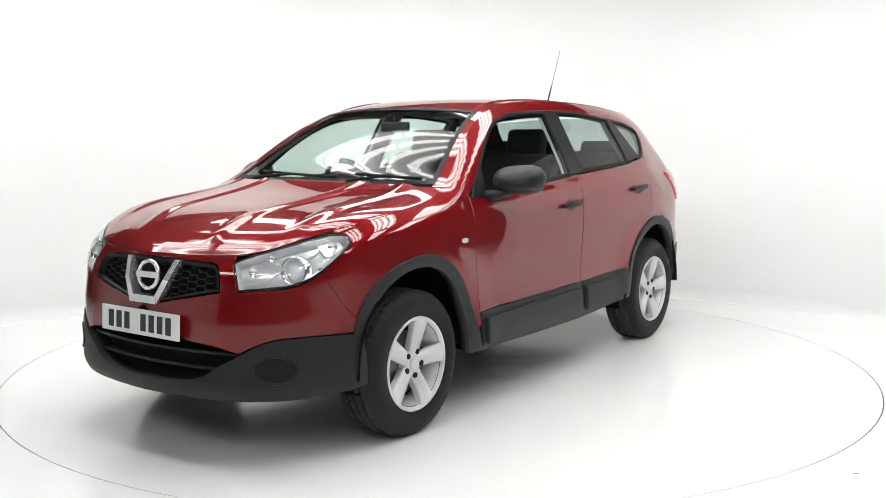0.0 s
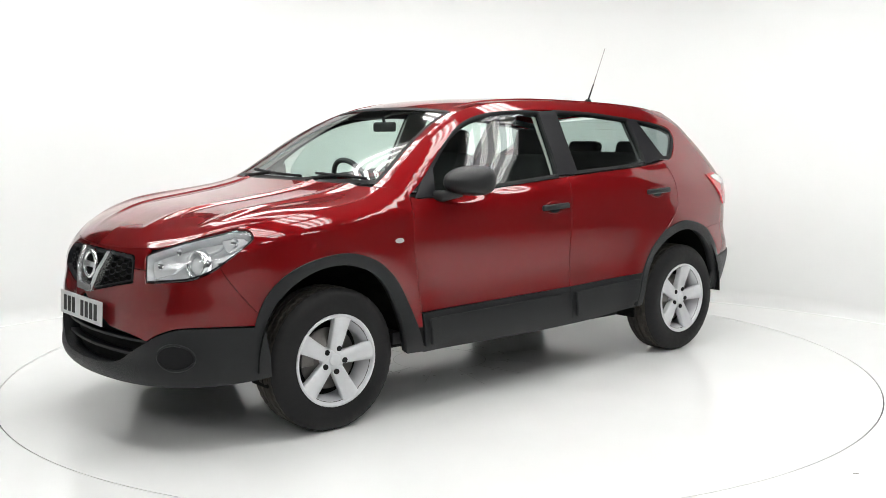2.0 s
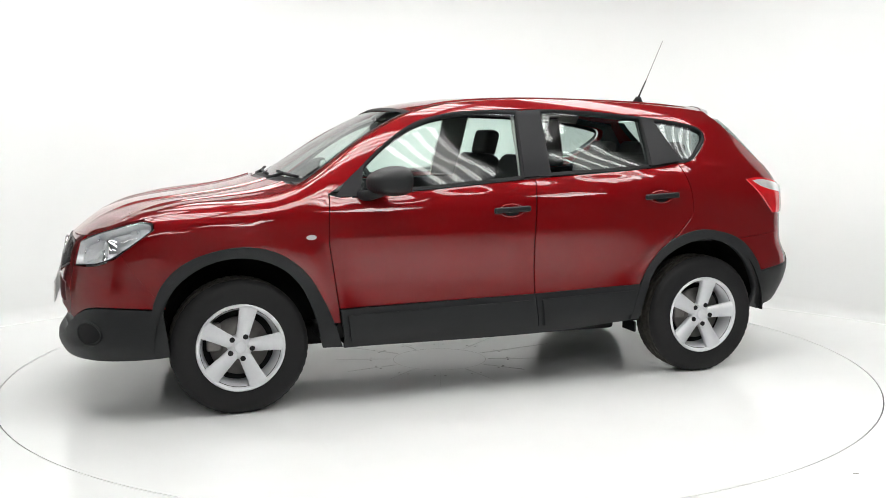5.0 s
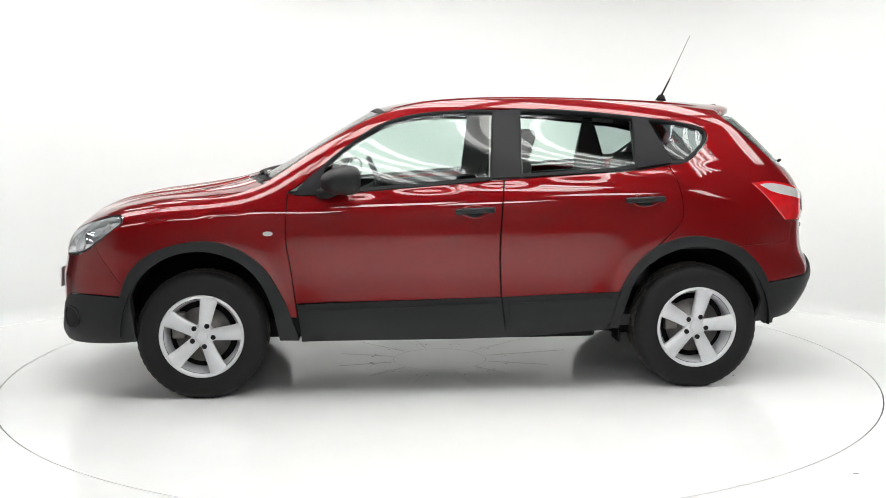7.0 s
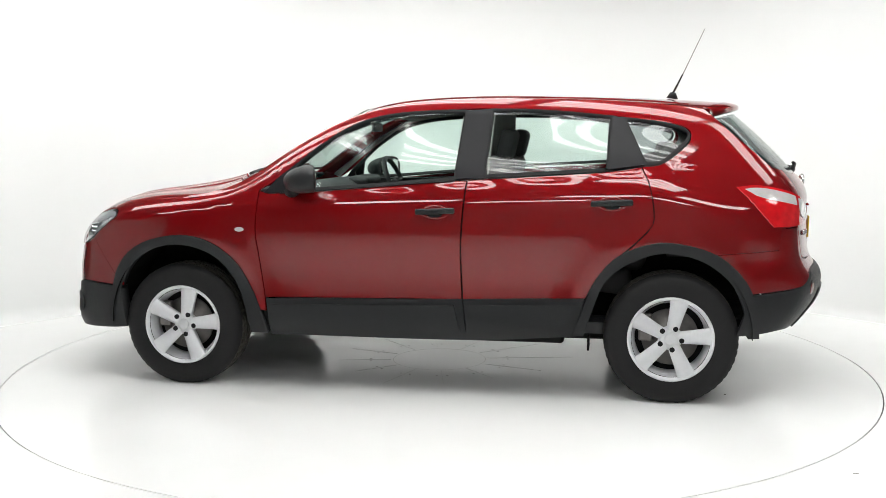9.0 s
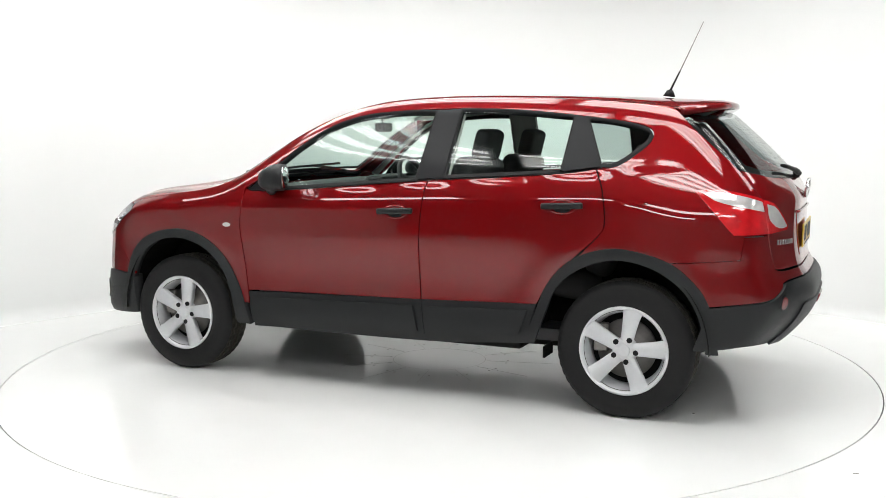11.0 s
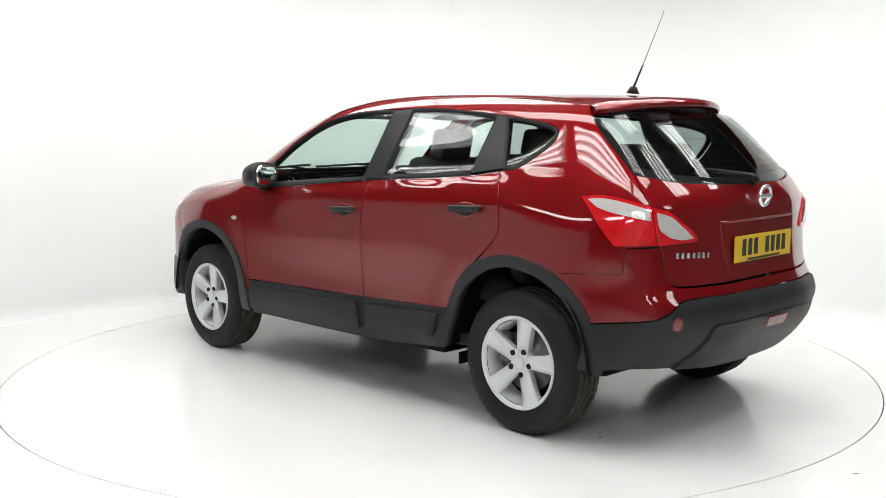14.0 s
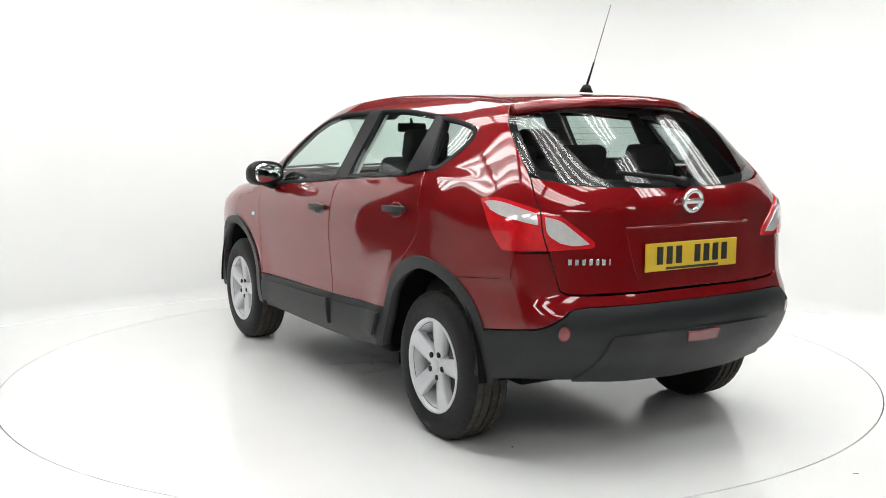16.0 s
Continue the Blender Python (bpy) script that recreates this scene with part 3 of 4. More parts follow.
    # windows
    for runs, nm, g in ((WIN_F, "front_side_window", GLASS), (WIN_R, "rear_side_window", GLASS), (WIN_Q, "quarter_window", TINT)):
        o = xz(trail(*runs))
        pane = lay(nm, shrink(o, .006), skin, g, car, -.006, 0, sg, gap=0, label="clear greenish glass side window" if g is GLASS else "dark tinted quarter glass")
        pane.visible_shadow = False
        inner = shrink(o, .009)
        n = len(o)
        me = bpy.data.meshes.new("window_seal")
        a, b = skin(shrink(o, -.009)[:, 0], shrink(o, -.009)[:, 1]), skin(inner[:, 0], inner[:, 1])
        na = normals(skin, o[:, 0], o[:, 1])
        a2, b2, b3 = a - na * .003, b + na * .002, b - na * .03
        V = [tuple(p) for p in np.vstack([a2, b2, b3]) * (1, sg, 1)]
        F = [(i, (i + 1) % n, n + (i + 1) % n, n + i) for i in range(n)] + [(n + i, n + (i + 1) % n, 2 * n + (i + 1) % n, 2 * n + i) for i in range(n)]
        me.from_pydata(V, [], F)
        link("window_seal", me, SEAL, pane)
    lx("pillar_trim", [[(-.205, 1.140), (-.355, 1.150)], [(-.355, 1.150), (-.378, 1.508)], [(-.378, 1.508), (-.238, 1.499)], [(-.238, 1.499), (-.205, 1.140)]], GLOSS_BLACK, off=.0015, gap=.002)
    lx("pillar_trim", [[(-.985, 1.190), (-1.175, 1.215)], [(-1.175, 1.215), (-1.062, 1.457)], [(-1.062, 1.457), (-1.004, 1.467)], [(-1.004, 1.467), (-.985, 1.190)]], GLOSS_BLACK, off=.0015, gap=.002)
    lx("mirror_sail", [[(.83, 1.062), (.70, 1.068)], [(.70, 1.068), (.66, 1.225)], [(.66, 1.225), (.77, 1.135)], [(.77, 1.135), (.83, 1.062)]], GLOSS_BLACK, off=.003, gap=0)
    # inner door lining
    lx("inner_lining", [[(.78, .36), (.78, .86)], [(.78, .86), (.88, 1.10)], [(.88, 1.10), (0, 1.108), (-1.0, 1.17)], [(-1.0, 1.17), (-1.75, 1.16)], [(-1.75, 1.16), (-1.8, .87)], [(-1.8, .87), (-.78, .87)], [(-.78, .87), (-.76, .36)], [(-.76, .36), (.78, .36)]], CABIN, off=-.05, gap=0, step=.1)
    lx("inner_pillar",
       [[(-1.20, 1.15), (-1.27, 1.205), (-1.37, 1.28), (-1.43, 1.36), (-1.39, 1.43), (-1.2, 1.465)], [(-1.2, 1.465), (-1.2, 1.5)], [(-1.2, 1.5), (-1.46, 1.46)], [(-1.46, 1.46), (-1.72, 1.15)], [(-1.72, 1.15), (-1.2, 1.15)]], CABIN, off=-.035, gap=0, step=.1)
    lx("inner_rail", [[(.86, 1.09), (.74, 1.19), (.56, 1.325), (.38, 1.44), (.19, 1.495), (-.3, 1.525), (-1.2, 1.46)], [(-1.2, 1.46), (-1.2, 1.51)], [(-1.2, 1.51), (-.3, 1.56), (.19, 1.52), (.5, 1.39), (.9, 1.12)], [(.9, 1.12), (.86, 1.09)]], HEADLINE, off=-.02, gap=0, step=.1)
    lx("inner_pillar", [[(-.19, 1.12), (-.37, 1.12)], [(-.37, 1.12), (-.39, 1.53)], [(-.39, 1.53), (-.22, 1.53)], [(-.22, 1.53), (-.19, 1.12)]], HEADLINE, off=-.03, gap=0, step=.1)
    lx("inner_pillar", [[(-.975, 1.15), (-1.19, 1.18)], [(-1.19, 1.18), (-1.05, 1.5)], [(-1.05, 1.5), (-.99, 1.5)], [(-.99, 1.5), (-.975, 1.15)]], CABIN, off=-.03, gap=0, step=.1)
    # side repeater
    s = float(s_at(.96, .869))
    oval = np.array([(s + .026 * math.cos(a), .869 + .012 * math.sin(a)) for a in np.linspace(0, 2 * math.pi, 20, endpoint=False)])
    lay("side_indicator", oval, skin, CLEAR_LENS, car, .004, .006, sg, step=.01, label="small white oval side indicator", gap=0, puff=.003)
    headlight(car, sg)
    mirror(car, sg)
    # tail lamps
    lamp = lay("tail_light", trail([(4.415, 1.105), (4.5, 1.113), (4.58, 1.108), (4.742, 1.072)], [(4.742, 1.072), (4.798, .908)], [(4.798, .908), (4.60, .905)], [(4.60, .905), (4.53, .98), (4.415, 1.105)]),
               skin, RED_LENS, car, .008, .02, sg, step=.03, label="red and clear tail light", gap=.002, puff=.006)
    lay("lens", trail([(4.452, 1.092), (4.50, 1.098), (4.58, 1.092), (4.734, 1.056)], [(4.734, 1.056), (4.752, 1.008)], [(4.752, 1.008), (4.68, 1.020), (4.57, 1.040), (4.505, 1.058)], [(4.505, 1.058), (4.452, 1.092)]), skin, CLEAR_LENS, lamp, .0165, .004, sg, step=.02, label="clear lens band", gap=.002)
    lamp = lay("tail_light", trail([(4.745, 1.068), (4.83, 1.045), (4.90, 1.003), (4.955, .962), (4.981, .935), (4.976, .914)], [(4.976, .914), (4.80, .906)], [(4.80, .906), (4.745, 1.068)]),
               skin, RED_LENS, car, .008, .02, sg, step=.03, label="tail light section on the tailgate", gap=.002, puff=.006)
    lay("lens", trail([(4.765, 1.046), (4.83, 1.028), (4.90, .983), (4.960, .932)], [(4.960, .932), (4.90, .926), (4.84, .938)], [(4.84, .938), (4.79, .975), (4.765, 1.046)]), skin, CLEAR_LENS, lamp, .0165, .004, sg, step=.02, label="clear reversing lens", gap=.002)
    # round reflector in the rear bumper
    disc = np.array([(4.815 + .021 * math.cos(a), .583 + .028 * math.sin(a)) for a in np.linspace(0, 2 * math.pi, 20, endpoint=False)])
    lay("reflector", disc, skin, DARK_RED, car, .013, .012, sg, step=.02, label="round red reflector", gap=0)
    disc = np.array([(4.817 + .032 * math.cos(a), .583 + .041 * math.sin(a)) for a in np.linspace(0, 2 * math.pi, 24, endpoint=False)])
    lay("reflector_bezel", disc, skin, SEAL, car, .010, .012, sg, step=.02, gap=0)
    # fog lamp blank
    angles = np.linspace(0, 2 * math.pi, 32, endpoint=False)
    disc = np.array([(.69 + .092 * math.cos(a), .42 + .056 * math.sin(a)) for a in angles])
    lay("fog_lamp_blank", disc, skin, SEAL, car, .0115, .004, sg, step=.02, gap=0)
    bm = bmesh.new()
    tube(bm, [skin(a, b) * (1, sg, 1) + (.010, sg * .006, 0) for a, b in disc * 1.0], .0055, 8, True)
    part("fog_lamp_ring", bm, BLACK_TRIM, car, smooth=True)


def door_furniture(door, sg, x0, x1, z, lx, strip, span):
    a, b, c, d = strip
    lx("door_cladding", [[(a[0], a[1] + .009), (b[0], b[1] + .009)], [(b[0], b[1] + .009), c], [c, d], [d, (a[0], a[1] + .009)]], BLACK_TRIM, door, off=.004, depth=.02, label="grained black plastic door cladding", puff=.004)
    # moulded bulge with a ledge above and a slanted end
    rise = b[1] - a[1]
    lx("cladding_bulge", [[(a[0] - .035, a[1] - .024), (b[0] + .045, a[1] - .024 + rise)], [(b[0] + .045, a[1] - .024 + rise), (c[0] + .035, c[1] + .02)],
                          [(c[0] + .035, c[1] + .02), (d[0] - .03, d[1] + .015)], [(d[0] - .03, d[1] + .015), (a[0] - .035, a[1] - .024)]], BLACK_TRIM, door, off=.023, depth=.022, gap=0, step=.02)
    # handle: a cupped recess under a bar
    y = lambda x: float(skin(s_at(x, z), z)[1])
    xm = (x0 + x1) / 2
    ov = np.array([(xm + .072 * math.cos(t), z - .003 + .036 * math.sin(t)) for t in np.linspace(0, 2 * math.pi, 24, endpoint=False)])
    me = bpy.data.meshes.new("handle_cup")
    V, F, n = [], [], len(ov)
    for k, (shr, o) in enumerate(((1.0, .0006), (.93, .0035), (.80, .0025), (.55, .0012), (.2, .0010))):
        q = xz(np.array([xm, z - .003]) + (ov - np.array([xm, z - .003])) * shr)
        V += [tuple(p) for p in (skin(q[:, 0], q[:, 1]) + (0, o, 0)) * (1, sg, 1)]
        if k:
            F += [((k - 1) * n + i, (k - 1) * n + (i + 1) % n, k * n + (i + 1) % n, k * n + i) for i in range(n)]
    F.append(tuple(range(4 * n, 5 * n)))
    me.from_pydata(V, [], F)
    link("handle_cup", me, PAINT, door)
    # black oval laid in the red cup as the shade beneath the bar
    ov = np.array([(xm + .042 * math.cos(t), z - .014 + .018 * math.sin(t)) for t in np.linspace(0, 2 * math.pi, 24, endpoint=False)])
    lay("handle_shadow_cup", xz(ov), skin, GLOSS_BLACK, door, .0024, .0, sg, step=.02, gap=0)
    bm = bmesh.new()
    box(bm, 0, 0, 0, abs(x1 - x0), .022, .030, .0085)
    for v in bm.verts:
        v.co.z += .006 * (1 - (v.co.x / .11) ** 2) - .003
        v.co.y -= .012 * (v.co.x / .105) ** 2
    o = part("door_handle", bm, BLACK_TRIM, door, "black plastic pull handle", True)
    o.matrix_basis = pose(xm, sg * (y(xm) + .026), z + .004, 0, 2.2, 0)
    # bright weather strip along the belt
    xs = np.linspace(span[0], span[1], 14)
    zb2 = lambda x: 1.062 + (.74 - x) * .0745 if x > -.27 else 1.143 + (-.27 - x) * .056
    pts = []
    for x in xs:
        q = skin(s_at(x, zb2(x)), zb2(x))
        pts.append((q[0], sg * (q[1] + .004), q[2]))
    bm = bmesh.new()
    tube(bm, pts, .0038, 6)
    part("weather_strip", bm, SEAL, door, smooth=True)


def headlight(car, sg):
    rim_out = trail([(.465, .845), (.50, .865), (.69, .922), (.86, .962)], [(.86, .962), (.93, .955), (.965, .925)], [(.965, .925), (.91, .86), (.82, .788), (.72, .755)], [(.72, .755), (.51, .735)], [(.51, .735), (.465, .845)])
    back = lay("headlight", shrink(rim_out, -.004), skin, REFLECTOR, car, -.055, 0, sg, step=.04, gap=0, label="clear headlight with chrome reflectors")
    lens = lay("lens", rim_out, skin, LENS, back, .002, 0, sg, step=.03, gap=.003, label="clear polycarbonate lens")
    lens.visible_shadow = False
    # black surround band
    n = len(rim_out)
    inner = shrink(rim_out, .008)
    na = normals(skin, rim_out[:, 0], rim_out[:, 1])
    a = skin(rim_out[:, 0], rim_out[:, 1]) - na * .001
    b = skin(inner[:, 0], inner[:, 1]) - na * .001
    c = skin(inner[:, 0], inner[:, 1]) - na * .055
    me = bpy.data.meshes.new("bezel")
    me.from_pydata([tuple(p) for p in np.vstack([a, b]) * (1, sg, 1)], [], [(i, (i + 1) % n, n + (i + 1) % n, n + i) for i in range(n)])
    link("bezel", me, GLOSS_BLACK, back)
    me = bpy.data.meshes.new("housing")
    me.from_pydata([tuple(p) for p in np.vstack([b, c]) * (1, sg, 1)], [], [(i, (i + 1) % n, n + (i + 1) % n, n + i) for i in range(n)])
    link("housing", me, REFLECTOR, back)
    # chrome bowls
    lay("side_reflector", trail([(.49, .835), (.60, .875), (.80, .925), (.80, .90)], [(.80, .90), (.68, .845), (.62, .78)], [(.62, .78), (.525, .755)], [(.525, .755), (.49, .835)]), skin, REFLECTOR, back, -.035, .02, sg, step=.02, gap=0, label="faceted chrome reflector")
    lay("turn_reflector", trail([(.80, .935), (.90, .945), (.93, .92)], [(.93, .92), (.87, .88), (.80, .935)]), skin, REFLECTOR, back, -.030, .02, sg, step=.02, gap=0, label="chrome indicator bowl")
    # projector
    c = skin(.735, .83)
    nn = normals(skin, np.array([.735]), np.array([.83]))[0]
    c = Vector(c * (1, sg, 1))
    nn = Vector(nn * (1, sg, 1))
    aim = (nn * .5 + Vector((1, 0, 0))).normalized()
    m = Matrix.Translation(c - nn * .04) @ aim.to_track_quat("Y", "Z").to_matrix().to_4x4()
    bm = bmesh.new()
    spun(bm, [(.066, -.02), (.064, .012), (.056, .020), (.050, .012), (.046, -.012)], 32)
    o = part("projector_ring", bm, CHROME, back, "chrome ring round the projector", True)
    o.matrix_basis = m
    bm = bmesh.new()
    spun(bm, [(.046, -.012), (.040, .004), (.028, .014), (.012, .019), (.0005, .020)], 24)
    o = part("projector_lens", bm, REFLECTOR, back, "domed projector lens", True)
    o.matrix_basis = m
    for ds, dz, r in ((.14, .085, .024), (-.17, -.01, .02), (-.10, .045, .016)):
        p = Vector(skin(.735 + ds, .83 + dz) * (1, sg, 1)) - nn * .02
        bm = bmesh.new()
        spun(bm, [(r, .006), (r * .8, .002), (r * .45, -.006), (.0005, -.008)], 18)
        o = part("bulb_bowl", bm, CHROME, back, smooth=True)
        o.matrix_basis = Matrix.Translation(p) @ aim.to_track_quat("Y", "Z").to_matrix().to_4x4()


def mirror(car, sg):
    """A rounded shell, flat behind, with a glass let into its flat side."""
    bm = bmesh.new()
    bmesh.ops.create_uvsphere(bm, u_segments=32, v_segments=20, radius=1)
    for v in bm.verts:
        x, y, z = v.co
        f = max(x, 0)
        k = (abs(y) ** 2.6 + abs(z) ** 2.6 + abs(x) ** 2.2) ** (1 / 2.4)
        x, y, z = x / k, y / k, z / k
        v.co = (x * .115 if x > 0 else -.032 * min(1, -x * 3), y * .132 * (1 - .15 * f) - .02 * sg * f, z * .072 * (1 + .12 * y * sg) * (1 - .12 * f) - .016 * f)
    m = part("door_mirror", bm, BLACK_TRIM, car, "black plastic door mirror housing", True)
    m.matrix_basis = pose(.562, sg * .922, 1.145, 0, 0, 24 * sg)
    bm = bmesh.new()
    ring = []
    for a in np.linspace(0, 2 * math.pi, 40, endpoint=False):
        c, q = math.cos(a), math.sin(a)
        k = (abs(c) ** 3 + abs(q) ** 3) ** (-1 / 3)
        ring.append((c * k * .108, q * k * .056 * (1 + .12 * c * k * sg)))
    rows = [[bm.verts.new((-.034 - .016 * (1 - k * k), y * k, z * k)) for y, z in ring] for k in (1, .8, .55, .3, .08)]
    rows.insert(0, [bm.verts.new((-.020, y, z)) for y, z in ring])
    for p, q in zip(rows, rows[1:]):
        for i in range(40):
            bm.faces.new((p[i], p[(i + 1) % 40], q[(i + 1) % 40], q[i]))
    bm.faces.new(rows[-1])
    bmesh.ops.recalc_face_normals(bm, faces=bm.faces[:])
    part("mirror_glass", bm, CHROME, m, "slightly domed mirror glass", True)
    bm = bmesh.new()
    tube(bm, [(.075, -.175 * sg, -.078), (.06, -.11 * sg, -.076), (.04, -.03 * sg, -.055)], [.030, .028, .026], 10)
    part("mirror_arm", bm, BLACK_TRIM, m, smooth=True)


def bars(plate, n, width, height, gap_at, face):
    """Plain bars in place of characters."""
    w = width / n
    for k in range(n):
        if k != gap_at:
            bm = bmesh.new()
            box(bm, *face(-width / 2 + w * (k + .5)), .002, w * .62, height)
            part("plate_bar", bm, INK, plate)


def front_parts(car):
    lb = lambda name, runs, m, parent=car, off=0.0, depth=.014, label="", gap=.0025, step=.03, puff=0.0: lay(name, trail(*runs), skin, m, parent, off, depth, 1, True, step, label, gap, None, puff)
    # painted bumper skin
    lb("front_bumper", [[(-.0025, .652), (.06, .656), (.115, .668), (.25, .695), (.425, .728)], [(.425, .728), (.415, .79)], [(.415, .79), (.485, .788)], [(.485, .788), (.507, .733)],
                        [(.507, .733), (.72, .750), (.82, .783), (.86, .812)], GAP_F, [(1.055, .60), (1.095, .60)], [(1.095, .60), (1.10, .545)],
                        [(1.10, .545), (.85, .552), (.70, .545), (.60, .515), (.53, .48)], [(.53, .48), (.42, .505), (.27, .520)], [(.27, .520), (-.0025, .525)]], PAINT, gap=.001)
    # nose panel between the grille and the hood
    f = [(s, float(nose_rim(np.array(float(s)))[2])) for s in (-.0025, .1, .2, .3, .4, .47)]
    lb("nose_panel", [f, [f[-1], (.462, .84)], [(.462, .84), (.485, .79)], [(.485, .79), (.415, .792)], [(.415, .792), (.388, .838), (.35, .848)], [(.35, .848), (.2, .853), (-.0025, .856)], [(-.0025, .856), f[0]]], PAINT, gap=.001)
    b = lb("lower_bumper", [[(-.0025, .275), (.46, .280), (.85, .292), (1.05, .305), (1.12, .31)], [(1.12, .31), (1.085, .54)], [(1.085, .54), (1.065, .54)], [(1.065, .54), (.85, .548), (.70, .541), (.60, .511), (.53, .476)],
                            [(.53, .476), (.43, .425), (.34, .375), (.22, .352), (-.0025, .345)], [(-.0025, .345), (-.0025, .275)]], BLACK_TRIM, off=.006, depth=.078, puff=.004)
    lb("intake_back", [[(-.0025, .28), (.62, .28)], [(.62, .28), (.62, .60)], [(.62, .60), (-.0025, .60)], [(-.0025, .60), (-.0025, .28)]], DARK, off=-.07, gap=0, depth=0)
    for z, w in ((.405, .40), (.47, .51)):
        lb("intake_slat", [[(-.0025, z - .005), (w - .01, z - .005)], [(w - .01, z - .005), (w, z + .006)], [(w, z + .006), (-.0025, z + .006)], [(-.0025, z + .006), (-.0025, z - .005)]], GLOSS_BLACK, off=-.026, depth=.04, gap=0)
    # grille
    g = [[(-.0025, .66), (.115, .675), (.42, .735)], [(.42, .735), (.408, .79), (.383, .834), (.35, .843)], [(.35, .843), (-.0025, .85)], [(-.0025, .85), (-.0025, .66)]]
    back = lb("grille", g, DARK, off=-.045, depth=0, gap=0)
    out = trail(*g)
    frame_in = shrink(out, .010)
    n = len(out)
    me = bpy.data.meshes.new("grille_frame")
    V, F = [], []
    for sg in (1, -1):
        na = normals(skin, out[:, 0], out[:, 1])
        base = len(V)
        for q, o in ((out, .001), (frame_in, .0), (frame_in, -.045)):
            V += [tuple(p) for p in (skin(q[:, 0], q[:, 1]) + na * o) * (1, sg, 1)]
        for i in range(n):
            j = (i + 1) % n
            if out[i, 0] < .001 and out[j, 0] < .001:
                continue
            F += [(base + i, base + j, base + n + j, base + n + i), (base + n + i, base + n + j, base + 2 * n + j, base + 2 * n + i)]
    me.from_pydata(V, [], F)
    link("grille_frame", me, GLOSS_BLACK, back)
    # honeycomb mesh
    combs = {1: bmesh.new(), -1: bmesh.new()}
    R = .026
    for i in range(-2, 12):
        for j in range(-1, 8):
            cs, cz = .16 + i * R * 1.86, .69 + j * R * 1.08 + (i % 2) * R * .54
            inside = cz > .672 + max(0, cs - .12) * .2 + .004 and cz < .842 and .155 < cs < .395
            if not inside:
                continue
            for sg in (1, -1):
                pts = []
                for k in range(6):
                    a = math.pi / 3 * k
                    s_, z_ = cs + R * 1.18 * math.cos(a), cz + R * .6 * math.sin(a)
                    q = skin(s_, z_)
                    pts.append((q[0] - .02, sg * q[1], q[2]))
                tube(combs[sg], pts, .0032, 4, True)
    for bm in combs.values():
        part("honeycomb", bm, GLOSS_BLACK, back)
    # bright V and badge
    bm = bmesh.new()
    for sg in (1, -1):
        arm = [((.183, .848), (.152, .848)), ((.146, .76), (.116, .765)), ((.092, .660), (.074, .690))]
        rows = []
        for (s0, z0), (s1, z1) in arm:
            p0, p1 = skin(s0, z0), skin(s1, z1)
            rows.append([bm.verts.new((p0[0] - .02, sg * p0[1], p0[2])), bm.verts.new((p0[0] + .010, sg * p0[1], p0[2])), bm.verts.new((p1[0] + .012, sg * p1[1], p1[2])), bm.verts.new((p1[0] - .03, sg * p1[1], p1[2]))])
        for p, q in zip(rows, rows[1:]):
            for i in range(3):
                bm.faces.new((p[i], p[i + 1], q[i + 1], q[i]))
    for z0, z1, w0, w1 in ((.658, .690, .088, .074),):
        p0, p1 = skin(0, z0), skin(0, z1)
        vs = [bm.verts.new(c) for c in ((p0[0] + .006, -w0, z0), (p0[0] + .006, w0, z0), (p1[0] + .010, w1 + .006, z1), (p1[0] + .010, -w1 - .006, z1), (p1[0] - .03, w1, z1), (p1[0] - .03, -w1, z1))]
        bm.faces.new((vs[0], vs[1], vs[2], vs[3]))
        bm.faces.new((vs[3], vs[2], vs[4], vs[5]))
    part("chrome_v", bm, SATIN, back, "chrome V-shaped grille surround")
    badge(car, Vector((2.128, 0, .776)), 0, .064)
    # number plate with plain bars
    bm = bmesh.new()
    box(bm, 0, 0, 0, .008, .52, .112, .003)
    p = part("number_plate", bm, WHITE_PLATE, car, "white front number plate")
    p.matrix_basis = pose(2.184, 0, .576, 0, -3, 0)
    bars(p, 8, .44, .074, 3, lambda y: (.0048, y, 0))
    # hood, screen, roof
    sq = lambda u0, u1, v0, v1: np.array([(u0, v0), (u1, v0), (u1, v1), (u0, v1)])
    h = lay("hood", sq(0.004, .985, -.995, .995), hood_fn, PAINT, car, step=.014, gap=0, label="red hood with raised creases")
    lay("cowl", sq(.96, 1.03, -.97, .97), hood_fn, GLOSS_BLACK, car, -.02, .02, step=.1, gap=0)
    g = lay("windscreen", sq(.02, .985, -.925, .925), screen_fn, GLASS, car, -.002, 0, step=.08, gap=0, label="clear laminated windscreen")
    g.visible_shadow = False
    for q in (sq(.0, .05, -.93, .93), sq(.955, 1.0, -.93, .93), sq(0, 1, -.935, -.90), sq(0, 1, .90, .935)):
        lay("black_band", q, screen_fn, SEAL, g, .002, 0, step=.08, gap=0)
    for v0, v1 in ((.93, 1.0), (-1.0, -.93)):
        lay("screen_pillar", sq(-.03, 1.0, v0, v1), screen_fn, PAINT, car, 0, .02, step=.03, gap=0)
    lay("roof", sq(0.0, 1.0, -1, 1), roof_fn, PAINT, car, step=.04, gap=0, label="red roof panel")
    lay("headliner", sq(0.02, .98, -.97, .97), roof_fn, HEADLINE, car, -.035, 0, step=.08, gap=0, label="pale grey roof lining")
    for sg in (1, -1):
        pts = [roof_fn(np.array([u]), np.array([sg * .86]))[0] + (0, 0, .002) for u in np.linspace(.02, .93, 30)]
        bm = bmesh.new()
        tube(bm, pts, [.0045 * min(1, (i + 1) / 4, (30 - i) / 4) for i in range(30)], 6)
